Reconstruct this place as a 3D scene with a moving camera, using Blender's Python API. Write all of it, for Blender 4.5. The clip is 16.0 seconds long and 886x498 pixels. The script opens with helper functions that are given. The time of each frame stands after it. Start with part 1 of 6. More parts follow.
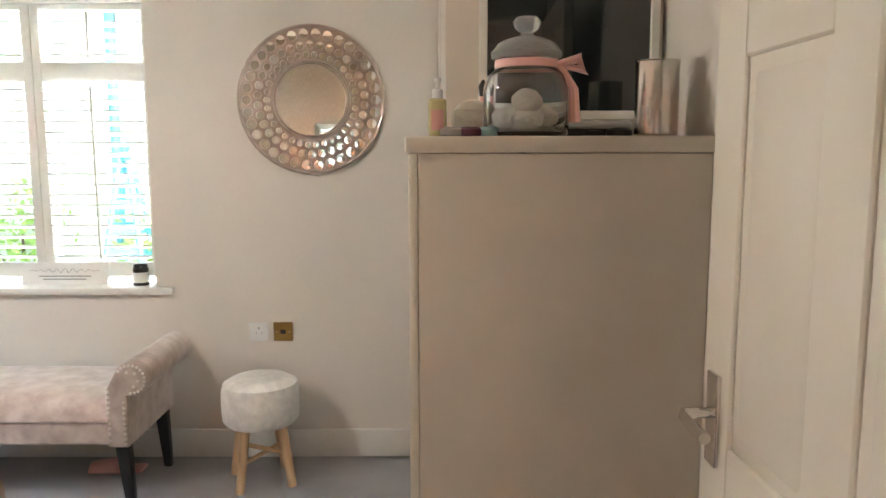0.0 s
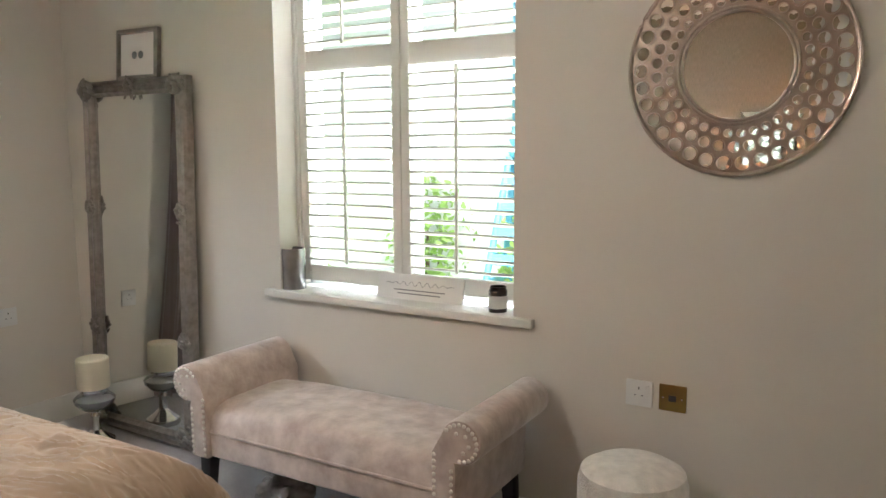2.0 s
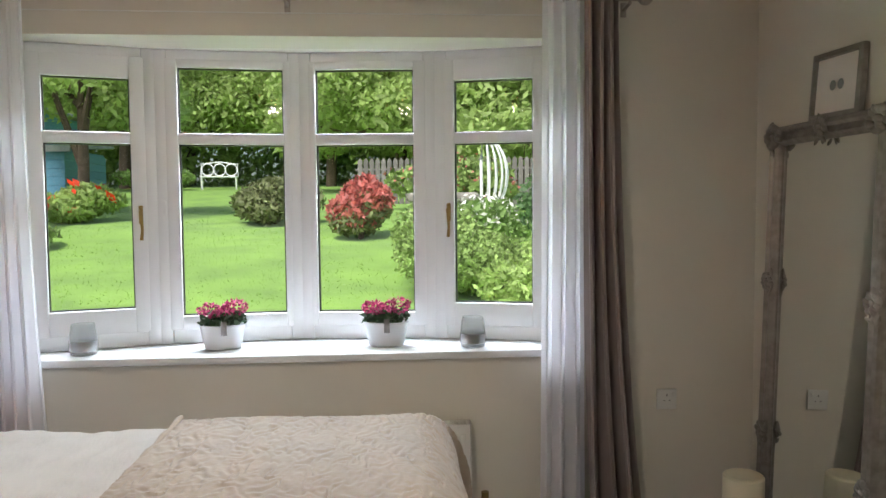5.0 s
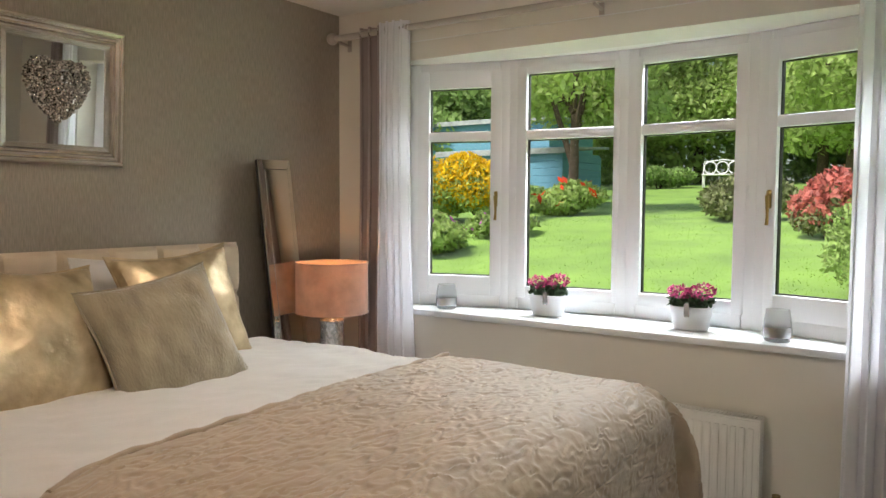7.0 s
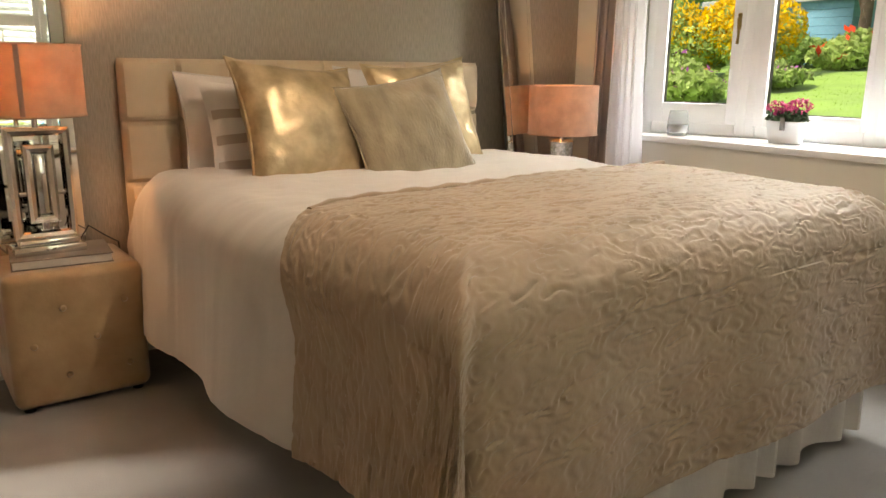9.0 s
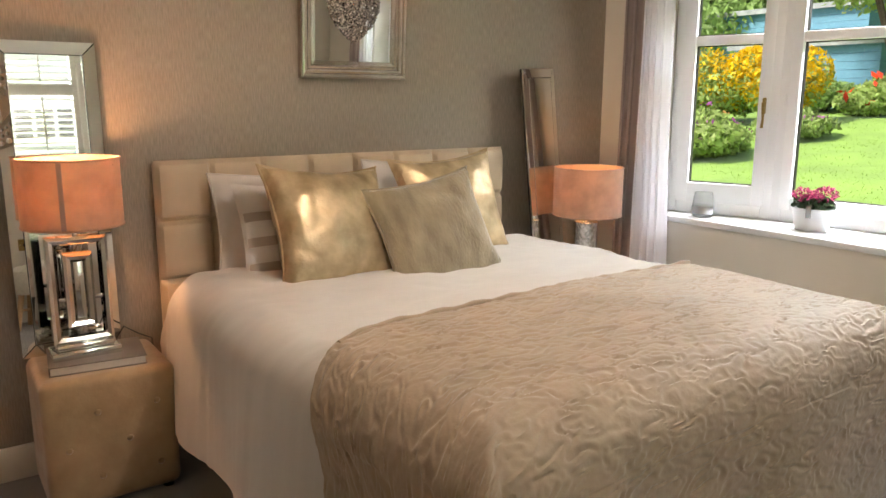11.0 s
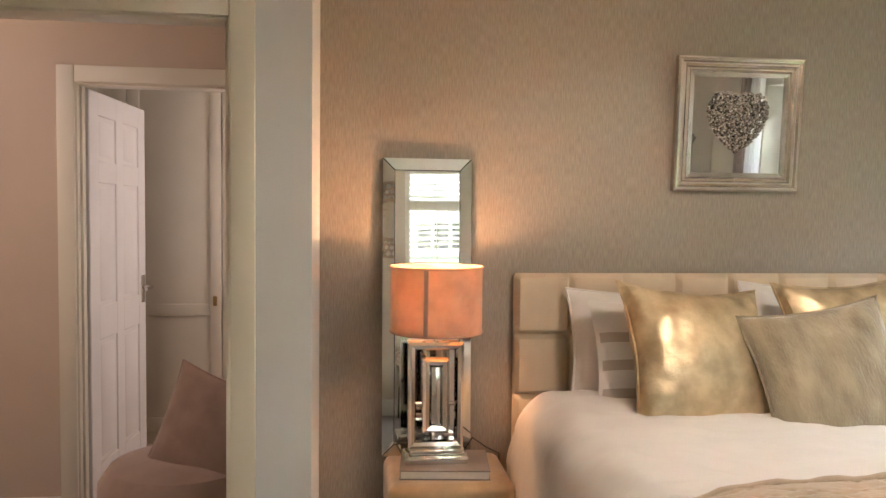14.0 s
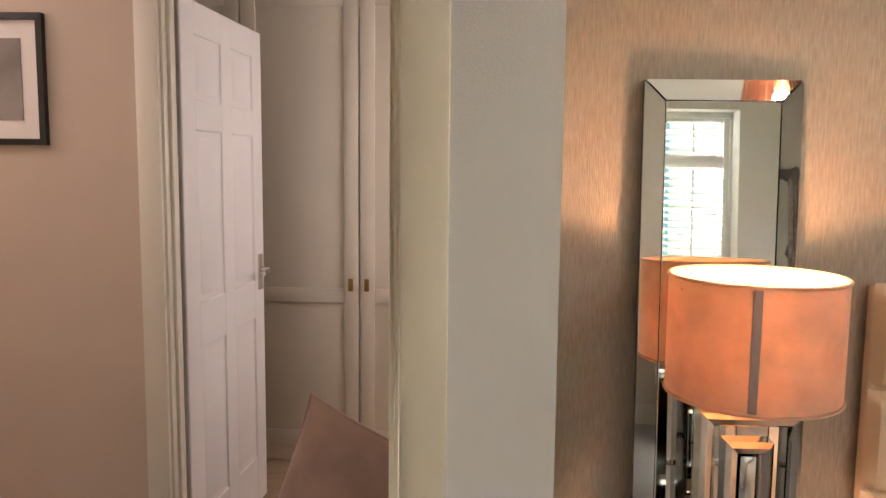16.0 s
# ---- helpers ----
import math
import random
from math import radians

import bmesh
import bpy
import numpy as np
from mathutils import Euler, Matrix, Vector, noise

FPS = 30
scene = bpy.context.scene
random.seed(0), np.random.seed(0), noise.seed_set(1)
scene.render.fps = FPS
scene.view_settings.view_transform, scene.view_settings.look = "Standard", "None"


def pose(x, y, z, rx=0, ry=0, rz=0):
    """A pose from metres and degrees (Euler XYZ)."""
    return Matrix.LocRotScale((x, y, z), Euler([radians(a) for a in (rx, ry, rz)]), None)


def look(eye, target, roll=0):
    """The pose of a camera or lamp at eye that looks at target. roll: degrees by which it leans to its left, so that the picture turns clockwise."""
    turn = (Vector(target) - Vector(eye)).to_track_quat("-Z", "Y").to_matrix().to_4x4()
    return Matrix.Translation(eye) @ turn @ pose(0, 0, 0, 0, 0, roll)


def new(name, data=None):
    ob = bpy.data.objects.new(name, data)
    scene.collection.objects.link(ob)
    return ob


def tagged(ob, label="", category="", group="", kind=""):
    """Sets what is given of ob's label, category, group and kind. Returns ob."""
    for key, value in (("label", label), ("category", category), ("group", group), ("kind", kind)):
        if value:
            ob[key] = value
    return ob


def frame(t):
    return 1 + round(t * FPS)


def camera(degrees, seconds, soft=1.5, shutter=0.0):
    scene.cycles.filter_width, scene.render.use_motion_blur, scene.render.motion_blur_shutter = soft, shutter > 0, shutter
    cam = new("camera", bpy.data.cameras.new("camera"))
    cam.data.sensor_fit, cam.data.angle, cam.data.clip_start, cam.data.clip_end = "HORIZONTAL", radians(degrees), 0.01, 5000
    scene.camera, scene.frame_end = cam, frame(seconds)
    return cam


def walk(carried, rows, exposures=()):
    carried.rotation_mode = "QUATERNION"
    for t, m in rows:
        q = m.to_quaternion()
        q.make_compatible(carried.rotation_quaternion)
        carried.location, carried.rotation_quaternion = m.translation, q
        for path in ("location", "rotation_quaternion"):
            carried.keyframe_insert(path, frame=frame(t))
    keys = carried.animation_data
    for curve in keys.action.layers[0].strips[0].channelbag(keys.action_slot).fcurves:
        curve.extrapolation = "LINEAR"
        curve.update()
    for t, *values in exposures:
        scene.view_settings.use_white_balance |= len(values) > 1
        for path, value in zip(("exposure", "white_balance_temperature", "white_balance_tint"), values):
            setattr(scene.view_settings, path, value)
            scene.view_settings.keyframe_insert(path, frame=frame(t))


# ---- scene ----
cam = camera(60.7, 16.0)
PATH = [
    (0, (0.675, 0.12, 1.422), (0.677, 2.103, 1.162), -0.1),
    (0.5, (0.632, 0.384, 1.403), (0.346, 2.347, 1.143), -0.2),
    (1, (0.556, 0.614, 1.406), (0.075, 2.538, 1.141), -0.1),
    (1.5, (0.487, 0.815, 1.389), (-0.168, 2.688, 1.143), 0.3),
    (2, (0.513, 1.096, 1.4), (-0.497, 2.802, 1.14), -0.3),
    (2.5, (0.447, 1.166, 1.4), (-0.855, 2.665, 1.157), 0.2),
    (3, (0.444, 1.285, 1.424), (-1.149, 2.468, 1.174), 0.1),
    (3.5, (0.324, 1.322, 1.445), (-1.459, 2.193, 1.199), 0.2),
    (3.7, (0.26, 1.346, 1.458), (-1.569, 2.119, 1.216), 0.3),
    (5.8, (-0.085, 2.331, 1.431), (-2.065, 2.055, 1.366), -0.3),
    (6, (-0.081, 2.405, 1.428), (-2.04, 2.005, 1.359), -0.1),
    (6.5, (-0.061, 2.653, 1.429), (-1.891, 1.854, 1.333), 0.1),
    (7, (0.047, 2.88, 1.381), (-1.606, 1.762, 1.263), 0.3),
    (7.5, (0.1, 3.057, 1.326), (-1.385, 1.731, 1.139), 0.5),
    (8, (0.162, 3.105, 1.266), (-1.201, 1.671, 0.971), 0.7),
    (8.5, (0.15, 3.147, 1.182), (-1.085, 1.625, 0.783), 0.8),
    (8.7, (0.146, 3.159, 1.159), (-1.049, 1.62, 0.706), 0.8),
    (10.8, (0.13, 3.137, 1.411), (-0.978, 1.543, 0.934), 0.1),
    (11, (0.135, 3.138, 1.44), (-0.986, 1.528, 1.05), 0.2),
    (11.5, (0.17, 3.109, 1.504), (-0.98, 1.483, 1.318), 0.2),
    (12, (0.166, 3.119, 1.544), (-0.976, 1.478, 1.505), 0.3),
    (12.5, (0.136, 3.085, 1.514), (-0.944, 1.403, 1.551), 0.4),
    (13, (0.083, 3.037, 1.452), (-0.801, 1.244, 1.508), 0.3),
    (13.5, (0.051, 3.009, 1.438), (-0.52, 1.093, 1.442), 0.5),
    (14, (0.009, 2.946, 1.42), (-0.233, 0.963, 1.33), 0.6),
    (14.5, (0.014, 2.784, 1.406), (-0.029, 0.792, 1.238), 0.7),
    (15, (0.115, 2.487, 1.436), (0.138, 0.498, 1.225), 0.7),
    (15.5, (0.19, 2.125, 1.448), (0.247, 0.138, 1.225), 0.6),
    (16, (0.263, 1.733, 1.44), (0.337, -0.254, 1.225), 0.6),
]
walk(cam, [(t, look(eye, target, roll)) for t, eye, target, roll in PATH],
     exposures=[(0, 1.36, 5750, 9), (1.5, 0.97, 5850, 9), (3.0, 0.12, 6050, 9), (3.7, -0.02, 6050, 9), (6.0, 0.10, 6250, 7), (7.5, 0.22, 6800, 8), (8.5, 0.45, 7600, 9), (11.0, 0.52, 6750, 10), (12.5, 0.24, 6500, 10),
                (13.5, 0.62, 6500, 10), (14.5, 0.95, 6450, 10), (16.0, 0.92, 6350, 10)])

# ---- light ----
world = bpy.data.worlds.new("sky")
scene.world = world
world.use_nodes = True
wn = world.node_tree
sky = wn.nodes.new("ShaderNodeTexSky")
sky.sky_type = "NISHITA"
sky.sun_disc = False
sky.sun_elevation, sky.sun_rotation = radians(51), radians(117)
sky.air_density, sky.dust_density = 1.0, 3.0
wn.links.new(sky.outputs[0], wn.nodes["Background"].inputs[0])
wn.nodes["Background"].inputs[1].default_value = 0.15


def lamp(name, kind, energy, colour, m, **more):
    data = bpy.data.lights.new(name, kind)
    data.energy, data.color = energy, colour
    if kind == "AREA":
        data.shape = "RECTANGLE"
        data.size, data.size_y = more["size"]
    elif kind == "SUN":
        data.angle = more["angle"]
    else:
        data.shadow_soft_size = more["radius"]
    ob = new(name, data)
    ob.matrix_world = m
    return ob


lamp("sun", "SUN", 5.0, (1.0, 0.96, 0.9), look((0, 0, 20), (-8.0, 4.0, 9.0)), angle=radians(10))
lamp("bay_daylight", "AREA", 360, (0.93, 0.97, 1.0), look((-4.1, 1.55, 2.75), (-1.2, 1.6, 0.9)), size=(2.6, 0.9))
lamp("side_daylight", "AREA", 520, (0.97, 0.98, 1.0), look((-1.18, 4.9, 2.85), (-1.0, 2.2, 0.8)), size=(1.3, 0.8))
# added warm fill in the hallway, no window or fitting there
lamp("hall_daylight", "AREA", 5.0, (1.0, 0.66, 0.48), look((2.6, -0.1, 2.2), (1.0, -0.1, 0.8)), size=(0.6, 0.6))
# unseen fill added to brighten the far door's face, no window behind it
lamp("far_room_daylight", "AREA", 9, (1.0, 0.86, 0.84), look((-0.5, -1.3, 1.6), (1.1, -1.1, 1.0)), size=(0.6, 0.9))


# ---- materials ----
def mat(name, colour, rough=0.6, metal=0.0, vary=0.08, scale=6.0, bump=0.0, bump_scale=60.0, stretch=(1, 1, 1), sheen=0.0, coat=0.0, second=None, island=0.0, patch=0.5, trans=0.0, ior=1.45, emit=0.0, emit_colour=None, objrand=0.0, alpha=1.0):
    m = bpy.data.materials.new(name)
    m.use_nodes = True
    t = m.node_tree
    b = t.nodes["Principled BSDF"]
    b.inputs["Roughness"].default_value = rough
    b.inputs["Metallic"].default_value = metal
    b.inputs["Sheen Weight"].default_value = sheen
    b.inputs["Coat Weight"].default_value = coat
    b.inputs["Transmission Weight"].default_value = trans
    b.inputs["IOR"].default_value = ior
    b.inputs["Alpha"].default_value = alpha
    co = t.nodes.new("ShaderNodeTexCoord")
    mp = t.nodes.new("ShaderNodeMapping")
    mp.inputs["Scale"].default_value = stretch
    t.links.new(co.outputs["Object"], mp.inputs[0])
    n = t.nodes.new("ShaderNodeTexNoise")
    n.inputs["Scale"].default_value = scale
    n.inputs["Detail"].default_value = 6
    t.links.new(mp.outputs[0], n.inputs["Vector"])
    ramp = t.nodes.new("ShaderNodeValToRGB")
    c2 = second or tuple(min(1, c * (1 + vary)) for c in colour)
    c1 = colour if second else tuple(c * (1 - vary) for c in colour)
    ramp.color_ramp.elements[0].position, ramp.color_ramp.elements[1].position = patch - 0.18, patch + 0.18
    ramp.color_ramp.elements[0].color, ramp.color_ramp.elements[1].color = (*c1, 1), (*c2, 1)
    t.links.new(n.outputs["Fac"], ramp.inputs[0])
    out = ramp.outputs[0]
    if island or objrand:
        hsv = t.nodes.new("ShaderNodeHueSaturation")
        src = t.nodes.new("ShaderNodeNewGeometry").outputs["Random Per Island"] if island else t.nodes.new("ShaderNodeObjectInfo").outputs["Random"]
        mr = t.nodes.new("ShaderNodeMapRange")
        k = island or objrand
        mr.inputs[3].default_value, mr.inputs[4].default_value = 1 - k, 1 + k
        t.links.new(src, mr.inputs[0])
        t.links.new(mr.outputs[0], hsv.inputs["Value"])
        t.links.new(out, hsv.inputs["Color"])
        out = hsv.outputs[0]
    t.links.new(out, b.inputs["Base Color"])
    if bump:
        n2 = t.nodes.new("ShaderNodeTexNoise")
        n2.inputs["Scale"].default_value = bump_scale
        n2.inputs["Detail"].default_value = 4
        t.links.new(mp.outputs[0], n2.inputs["Vector"])
        bp = t.nodes.new("ShaderNodeBump")
        bp.inputs["Strength"].default_value = min(1, bump)
        bp.inputs["Distance"].default_value = 0.004
        t.links.new(n2.outputs["Fac"], bp.inputs["Height"])
        t.links.new(bp.outputs[0], b.inputs["Normal"])
    if emit:
        b.inputs["Emission Strength"].default_value = emit
        b.inputs["Emission Color"].default_value = (*(emit_colour or colour), 1)
    return m


def link_roughness(m, low, high, scale):
    """Patches of differing gloss, as on crushed velvet or foil print."""
    t = m.node_tree
    co = t.nodes.new("ShaderNodeTexCoord")
    n = t.nodes.new("ShaderNodeTexNoise")
    n.inputs["Scale"].default_value, n.inputs["Detail"].default_value = scale, 5
    mr = t.nodes.new("ShaderNodeMapRange")
    mr.inputs[1].default_value, mr.inputs[2].default_value = 0.4, 0.62
    mr.inputs[3].default_value, mr.inputs[4].default_value = low, high
    t.links.new(co.outputs["Object"], n.inputs["Vector"])
    t.links.new(n.outputs["Fac"], mr.inputs[0])
    t.links.new(mr.outputs[0], t.nodes["Principled BSDF"].inputs["Roughness"])
    return m


def foil(m):
    """Crackled metallic print: metal where the foil holds, cloth along the cracks."""
    t = m.node_tree
    co = t.nodes.new("ShaderNodeTexCoord")
    n = t.nodes.new("ShaderNodeTexNoise")
    n.inputs["Scale"].default_value, n.inputs["Detail"].default_value = 5.0, 8
    n.inputs["Distortion"].default_value = 1.5
    mr = t.nodes.new("ShaderNodeMapRange")
    mr.inputs[1].default_value, mr.inputs[2].default_value = 0.44, 0.54
    mr.inputs[3].default_value, mr.inputs[4].default_value = 0.45, 0.75
    t.links.new(co.outputs["Object"], n.inputs["Vector"])
    t.links.new(n.outputs["Fac"], mr.inputs[0])
    t.links.new(mr.outputs[0], t.nodes["Principled BSDF"].inputs["Metallic"])
    return m


PALEW = mat("pale_grey_white_paint", (0.66, 0.66, 0.665), 0.7, vary=0.03, scale=2.0, bump=0.15, bump_scale=220)
CREAM = mat("cream_wall_paint", (0.70, 0.66, 0.59), 0.75, vary=0.03, scale=2.0, bump=0.15, bump_scale=220)
PAPER = mat("silver_taupe_wallpaper", (0.33, 0.287, 0.24), 0.42, metal=0.25, vary=0.15, scale=30, stretch=(7, 7, 0.8), bump=0.35, bump_scale=60)
CEIL = mat("white_ceiling_paint", (0.78, 0.76, 0.72), 0.85, vary=0.02, scale=1.5, bump=0.1, bump_scale=150)
GLOSS = mat("white_gloss_paint", (0.78, 0.77, 0.72), 0.35, vary=0.03, scale=3, coat=0.2)
IVORY = mat("ivory_gloss_paint", (0.74, 0.69, 0.58), 0.38, vary=0.03, scale=3, coat=0.2)
HALLP = mat("hall_wall_paint", (0.57, 0.46, 0.37), 0.8, vary=0.03, scale=2.5, bump=0.12, bump_scale=200)
UPVC = mat("white_upvc", (0.80, 0.81, 0.83), 0.28, vary=0.02, scale=4, coat=0.15)
CARPET = mat("grey_carpet", (0.30, 0.29, 0.29), 0.95, vary=0.16, scale=3.5, bump=1.0, bump_scale=420, sheen=0.3)
WOODFLOOR = mat("light_oak_floor", (0.40, 0.28, 0.18), 0.4, vary=0.2, scale=8, stretch=(1, 8, 1))
GREIGE = mat("greige_cabinet_side", (0.63, 0.57, 0.48), 0.5, vary=0.05, scale=5)
CHESTF = mat("cream_drawer_front", (0.70, 0.66, 0.57), 0.4, vary=0.03, scale=5)
VELVET = link_roughness(mat("blush_crushed_velvet", (0.40, 0.30, 0.245), 0.5, vary=0.3, scale=16, second=(0.60, 0.49, 0.42), sheen=0.7, bump=0.5, bump_scale=40), 0.28, 0.7, 14)
POUFV = link_roughness(mat("tan_crushed_velvet", (0.36, 0.235, 0.12), 0.5, second=(0.50, 0.35, 0.20), scale=7, sheen=0.6, bump=0.4, bump_scale=45), 0.35, 0.75, 10)
BLACKWOOD = mat("black_stained_wood", (0.012, 0.011, 0.011), 0.35, vary=0.3)
STUD = mat("antique_nickel", (0.78, 0.72, 0.65), 0.3, metal=1.0)
FUR = mat("white_faux_fur", (0.80, 0.77, 0.71), 0.95, vary=0.1, scale=30, sheen=0.6, bump=1.0, bump_scale=130)
PINE = mat("pale_beech_wood", (0.58, 0.39, 0.22), 0.45, vary=0.15, scale=12, stretch=(1, 1, 0.2))
SILVERFR = mat("aged_silver_gilt", (0.30, 0.275, 0.25), 0.42, metal=0.75, vary=0.18, scale=30, bump=0.2, bump_scale=90)
MIRROR = mat("mirror_glass", (0.86, 0.88, 0.87), 0.015, metal=1.0, vary=0.0)
CHROME = mat("polished_chrome", (0.72, 0.70, 0.68), 0.08, metal=1.0, vary=0.04)
FRAMES = mat("silver_leaf_frame", (0.66, 0.60, 0.55), 0.2, metal=1.0, vary=0.12, scale=14, bump=0.15, bump_scale=40)
CHAMP = mat("champagne_metal", (0.50, 0.42, 0.36), 0.3, metal=0.85, vary=0.12, scale=20)
BRASS = mat("antique_brass", (0.32, 0.22, 0.08), 0.28, metal=1.0, vary=0.15)
PLASTIC = mat("white_plastic", (0.74, 0.74, 0.72), 0.3, vary=0.01)
DARKHOLE = mat("dark_slot", (0.02, 0.02, 0.02), 0.5, vary=0.0)
COTTON = mat("white_cotton", (0.66, 0.63, 0.61), 0.85, vary=0.03, scale=4, bump=0.35, bump_scale=35, stretch=(1, 3, 1), sheen=0.2)
STRIPEG = mat("taupe_satin_band", (0.40, 0.34, 0.30), 0.4, vary=0.08, sheen=0.3)
QUILT = mat("taupe_quilted_satin", (0.39, 0.295, 0.21), 0.5, vary=0.08, scale=9, bump=0.35, bump_scale=55, sheen=0.35)
HEADB = mat("cream_headboard_fabric", (0.60, 0.49, 0.36), 0.8, vary=0.06, scale=6, bump=0.3, bump_scale=400, sheen=0.3)
GOLDC = foil(link_roughness(mat("gold_foil_print_fabric", (0.36, 0.275, 0.165), 0.45, metal=0.5, second=(0.66, 0.53, 0.34), scale=11, bump=0.9, bump_scale=26), 0.34, 0.6, 9))
MINK = mat("taupe_faux_fur", (0.30, 0.25, 0.17), 0.9, vary=0.25, scale=18, stretch=(1, 1, 0.35), sheen=0.7, bump=1.0, bump_scale=150)
SHADEF = link_roughness(mat("blush_velvet_shade", (0.60, 0.40, 0.29), 0.6, vary=0.15, scale=12, sheen=0.5, bump=0.3, bump_scale=60), 0.35, 0.8, 16)
SHADEIN = mat("shade_lining", (0.82, 0.55, 0.34), 0.6, vary=0.03)
CURTAING = mat("grey_blush_curtain", (0.33, 0.27, 0.255), 0.6, vary=0.1, scale=5, stretch=(8, 8, 0.3), bump=0.3, bump_scale=300, sheen=0.3)
VOILE = mat("white_voile", (0.93, 0.93, 0.97), 0.85, vary=0.03, scale=6, stretch=(8, 8, 0.3), bump=0.2, bump_scale=300)
RODG = mat("grey_painted_pole", (0.42, 0.37, 0.33), 0.4, vary=0.05)
CANDLEW = mat("ivory_wax", (0.80, 0.72, 0.54), 0.5, vary=0.04)
CRYSTAL = mat("crushed_mirror_mosaic", (0.62, 0.61, 0.60), 0.12, metal=0.95, vary=0.35, scale=60, bump=1.0, bump_scale=90)
HEARTM = mat("crystal_heart", (0.38, 0.36, 0.35), 0.25, metal=0.9, vary=0.4, scale=120, island=0.5)
BLACKP = mat("black_paint", (0.015, 0.013, 0.013), 0.4, vary=0.1)
MOUNT = mat("white_mount_board", (0.78, 0.72, 0.68), 0.8, vary=0.02)
PHOTO = mat("grey_photograph", (0.16, 0.14, 0.125), 0.5, second=(0.30, 0.27, 0.25), scale=5)
LILY = mat("pale_flower", (0.62, 0.57, 0.52), 0.6, vary=0.1)
BLUSHF = mat("dusky_pink_fabric", (0.30, 0.195, 0.15), 0.75, vary=0.1, scale=12, sheen=0.4, bump=0.3, bump_scale=200)
PINKL = mat("pink_suitcase_shell", (0.55, 0.24, 0.24), 0.35, vary=0.08)
JARG = mat("jar_brown_glass", (0.02, 0.012, 0.01), 0.12, vary=0.1, coat=0.5)
GREYGL = mat("silvered_vase_glass", (0.42, 0.42, 0.43), 0.15, metal=0.7, vary=0.2, scale=14)
FROST = mat("textured_clear_glass", (0.86, 0.88, 0.88), 0.15, trans=0.85, vary=0.03, bump=0.8, bump_scale=55)
CLEAR = mat("clear_glass", (0.97, 0.98, 0.98), 0.02, trans=1.0, vary=0.0)
PINKRIB = mat("pink_ribbon", (0.72, 0.38, 0.33), 0.45, vary=0.06, sheen=0.3)
SOIL = mat("soil", (0.03, 0.022, 0.016), 0.95, vary=0.3, scale=40)
POTW = mat("white_zinc_planter", (0.74, 0.76, 0.80), 0.4, vary=0.03)
LEAFD = mat("kalanchoe_leaf", (0.05, 0.10, 0.045), 0.45, vary=0.2, island=0.4)
FLOWP = mat("magenta_flower", (0.50, 0.05, 0.20), 0.6, vary=0.2, island=0.45)
WHITESIGN = mat("white_painted_wood", (0.80, 0.79, 0.76), 0.5, vary=0.02)
GREYINK = mat("grey_ink", (0.22, 0.22, 0.22), 0.6, vary=0.0)
BOOKM = mat("grey_book_cover", (0.20, 0.17, 0.15), 0.4, vary=0.2)
PAGES = mat("book_pages", (0.66, 0.62, 0.56), 0.8, vary=0.08, scale=90, stretch=(1, 1, 12))
GRASS = mat("lawn", (0.13, 0.24, 0.022), 0.9, second=(0.22, 0.38, 0.04), scale=1.6, bump=1.0, bump_scale=40, sheen=0.2)
BLADE = mat("grass_blade", (0.26, 0.42, 0.05), 0.8, vary=0.1, island=0.1)
LEAFA = mat("leaf_mid_green", (0.25, 0.37, 0.11), 0.6, vary=0.15, island=0.3)
LEAFB = mat("leaf_bright_green", (0.37, 0.48, 0.15), 0.6, vary=0.15, island=0.28)
LEAFC = mat("leaf_dark_green", (0.10, 0.18, 0.06), 0.55, vary=0.2, island=0.35)
LEAFG = mat("leaf_grey_green", (0.25, 0.34, 0.10), 0.7, vary=0.2, island=0.45)
LEAFO = mat("leaf_olive", (0.19, 0.21, 0.09), 0.6, vary=0.2, island=0.4)
REDL = mat("photinia_red_leaf", (0.50, 0.15, 0.12), 0.5, vary=0.2, island=0.4)
YELL = mat("broom_yellow_flower", (0.72, 0.47, 0.008), 0.6, vary=0.15, island=0.25)
POPPY = mat("poppy_petal", (0.75, 0.06, 0.015), 0.5, vary=0.1, island=0.25)
ALLIUM = mat("allium_purple", (0.28, 0.07, 0.24), 0.6, vary=0.2, island=0.3)
WHITEFL = mat("white_blossom", (0.72, 0.70, 0.62), 0.7, vary=0.1, island=0.2)
BARK = mat("bark", (0.09, 0.065, 0.045), 0.9, vary=0.3, scale=14, bump=1, bump_scale=30)
SHEDB = mat("blue_shed_stain", (0.12, 0.28, 0.38), 0.6, vary=0.12, scale=10, stretch=(1, 1, 5), objrand=0.05)
FELT = mat("shed_roof_felt", (0.30, 0.32, 0.32), 0.9, vary=0.2)
FENCE = mat("weathered_fence_wood", (0.17, 0.155, 0.14), 0.9, vary=0.2, objrand=0.2)
ORANGEW = mat("orange_fence_wood", (0.52, 0.24, 0.08), 0.8, vary=0.2)
RENDERW = mat("white_house_render", (0.52, 0.53, 0.53), 0.9, vary=0.04, scale=1.5, bump=0.5, bump_scale=60)
BLUEP = mat("blue_obelisk_paint", (0.09, 0.27, 0.38), 0.5, vary=0.15)
STONE = mat("garden_stone", (0.30, 0.27, 0.23), 0.9, vary=0.3, scale=6, bump=1, bump_scale=20)
LENSW = mat("dark_glass", (0.010, 0.014, 0.016), 0.03, vary=0.0, coat=1.0)
CLOTHP = mat("peach_glass_panel", (0.62, 0.33, 0.22), 0.10, trans=0.85, vary=0.08, scale=30)
BULB = mat("bulb", (1.0, 0.8, 0.55), 0.4, emit=6.0, emit_colour=(1.0, 0.62, 0.32))
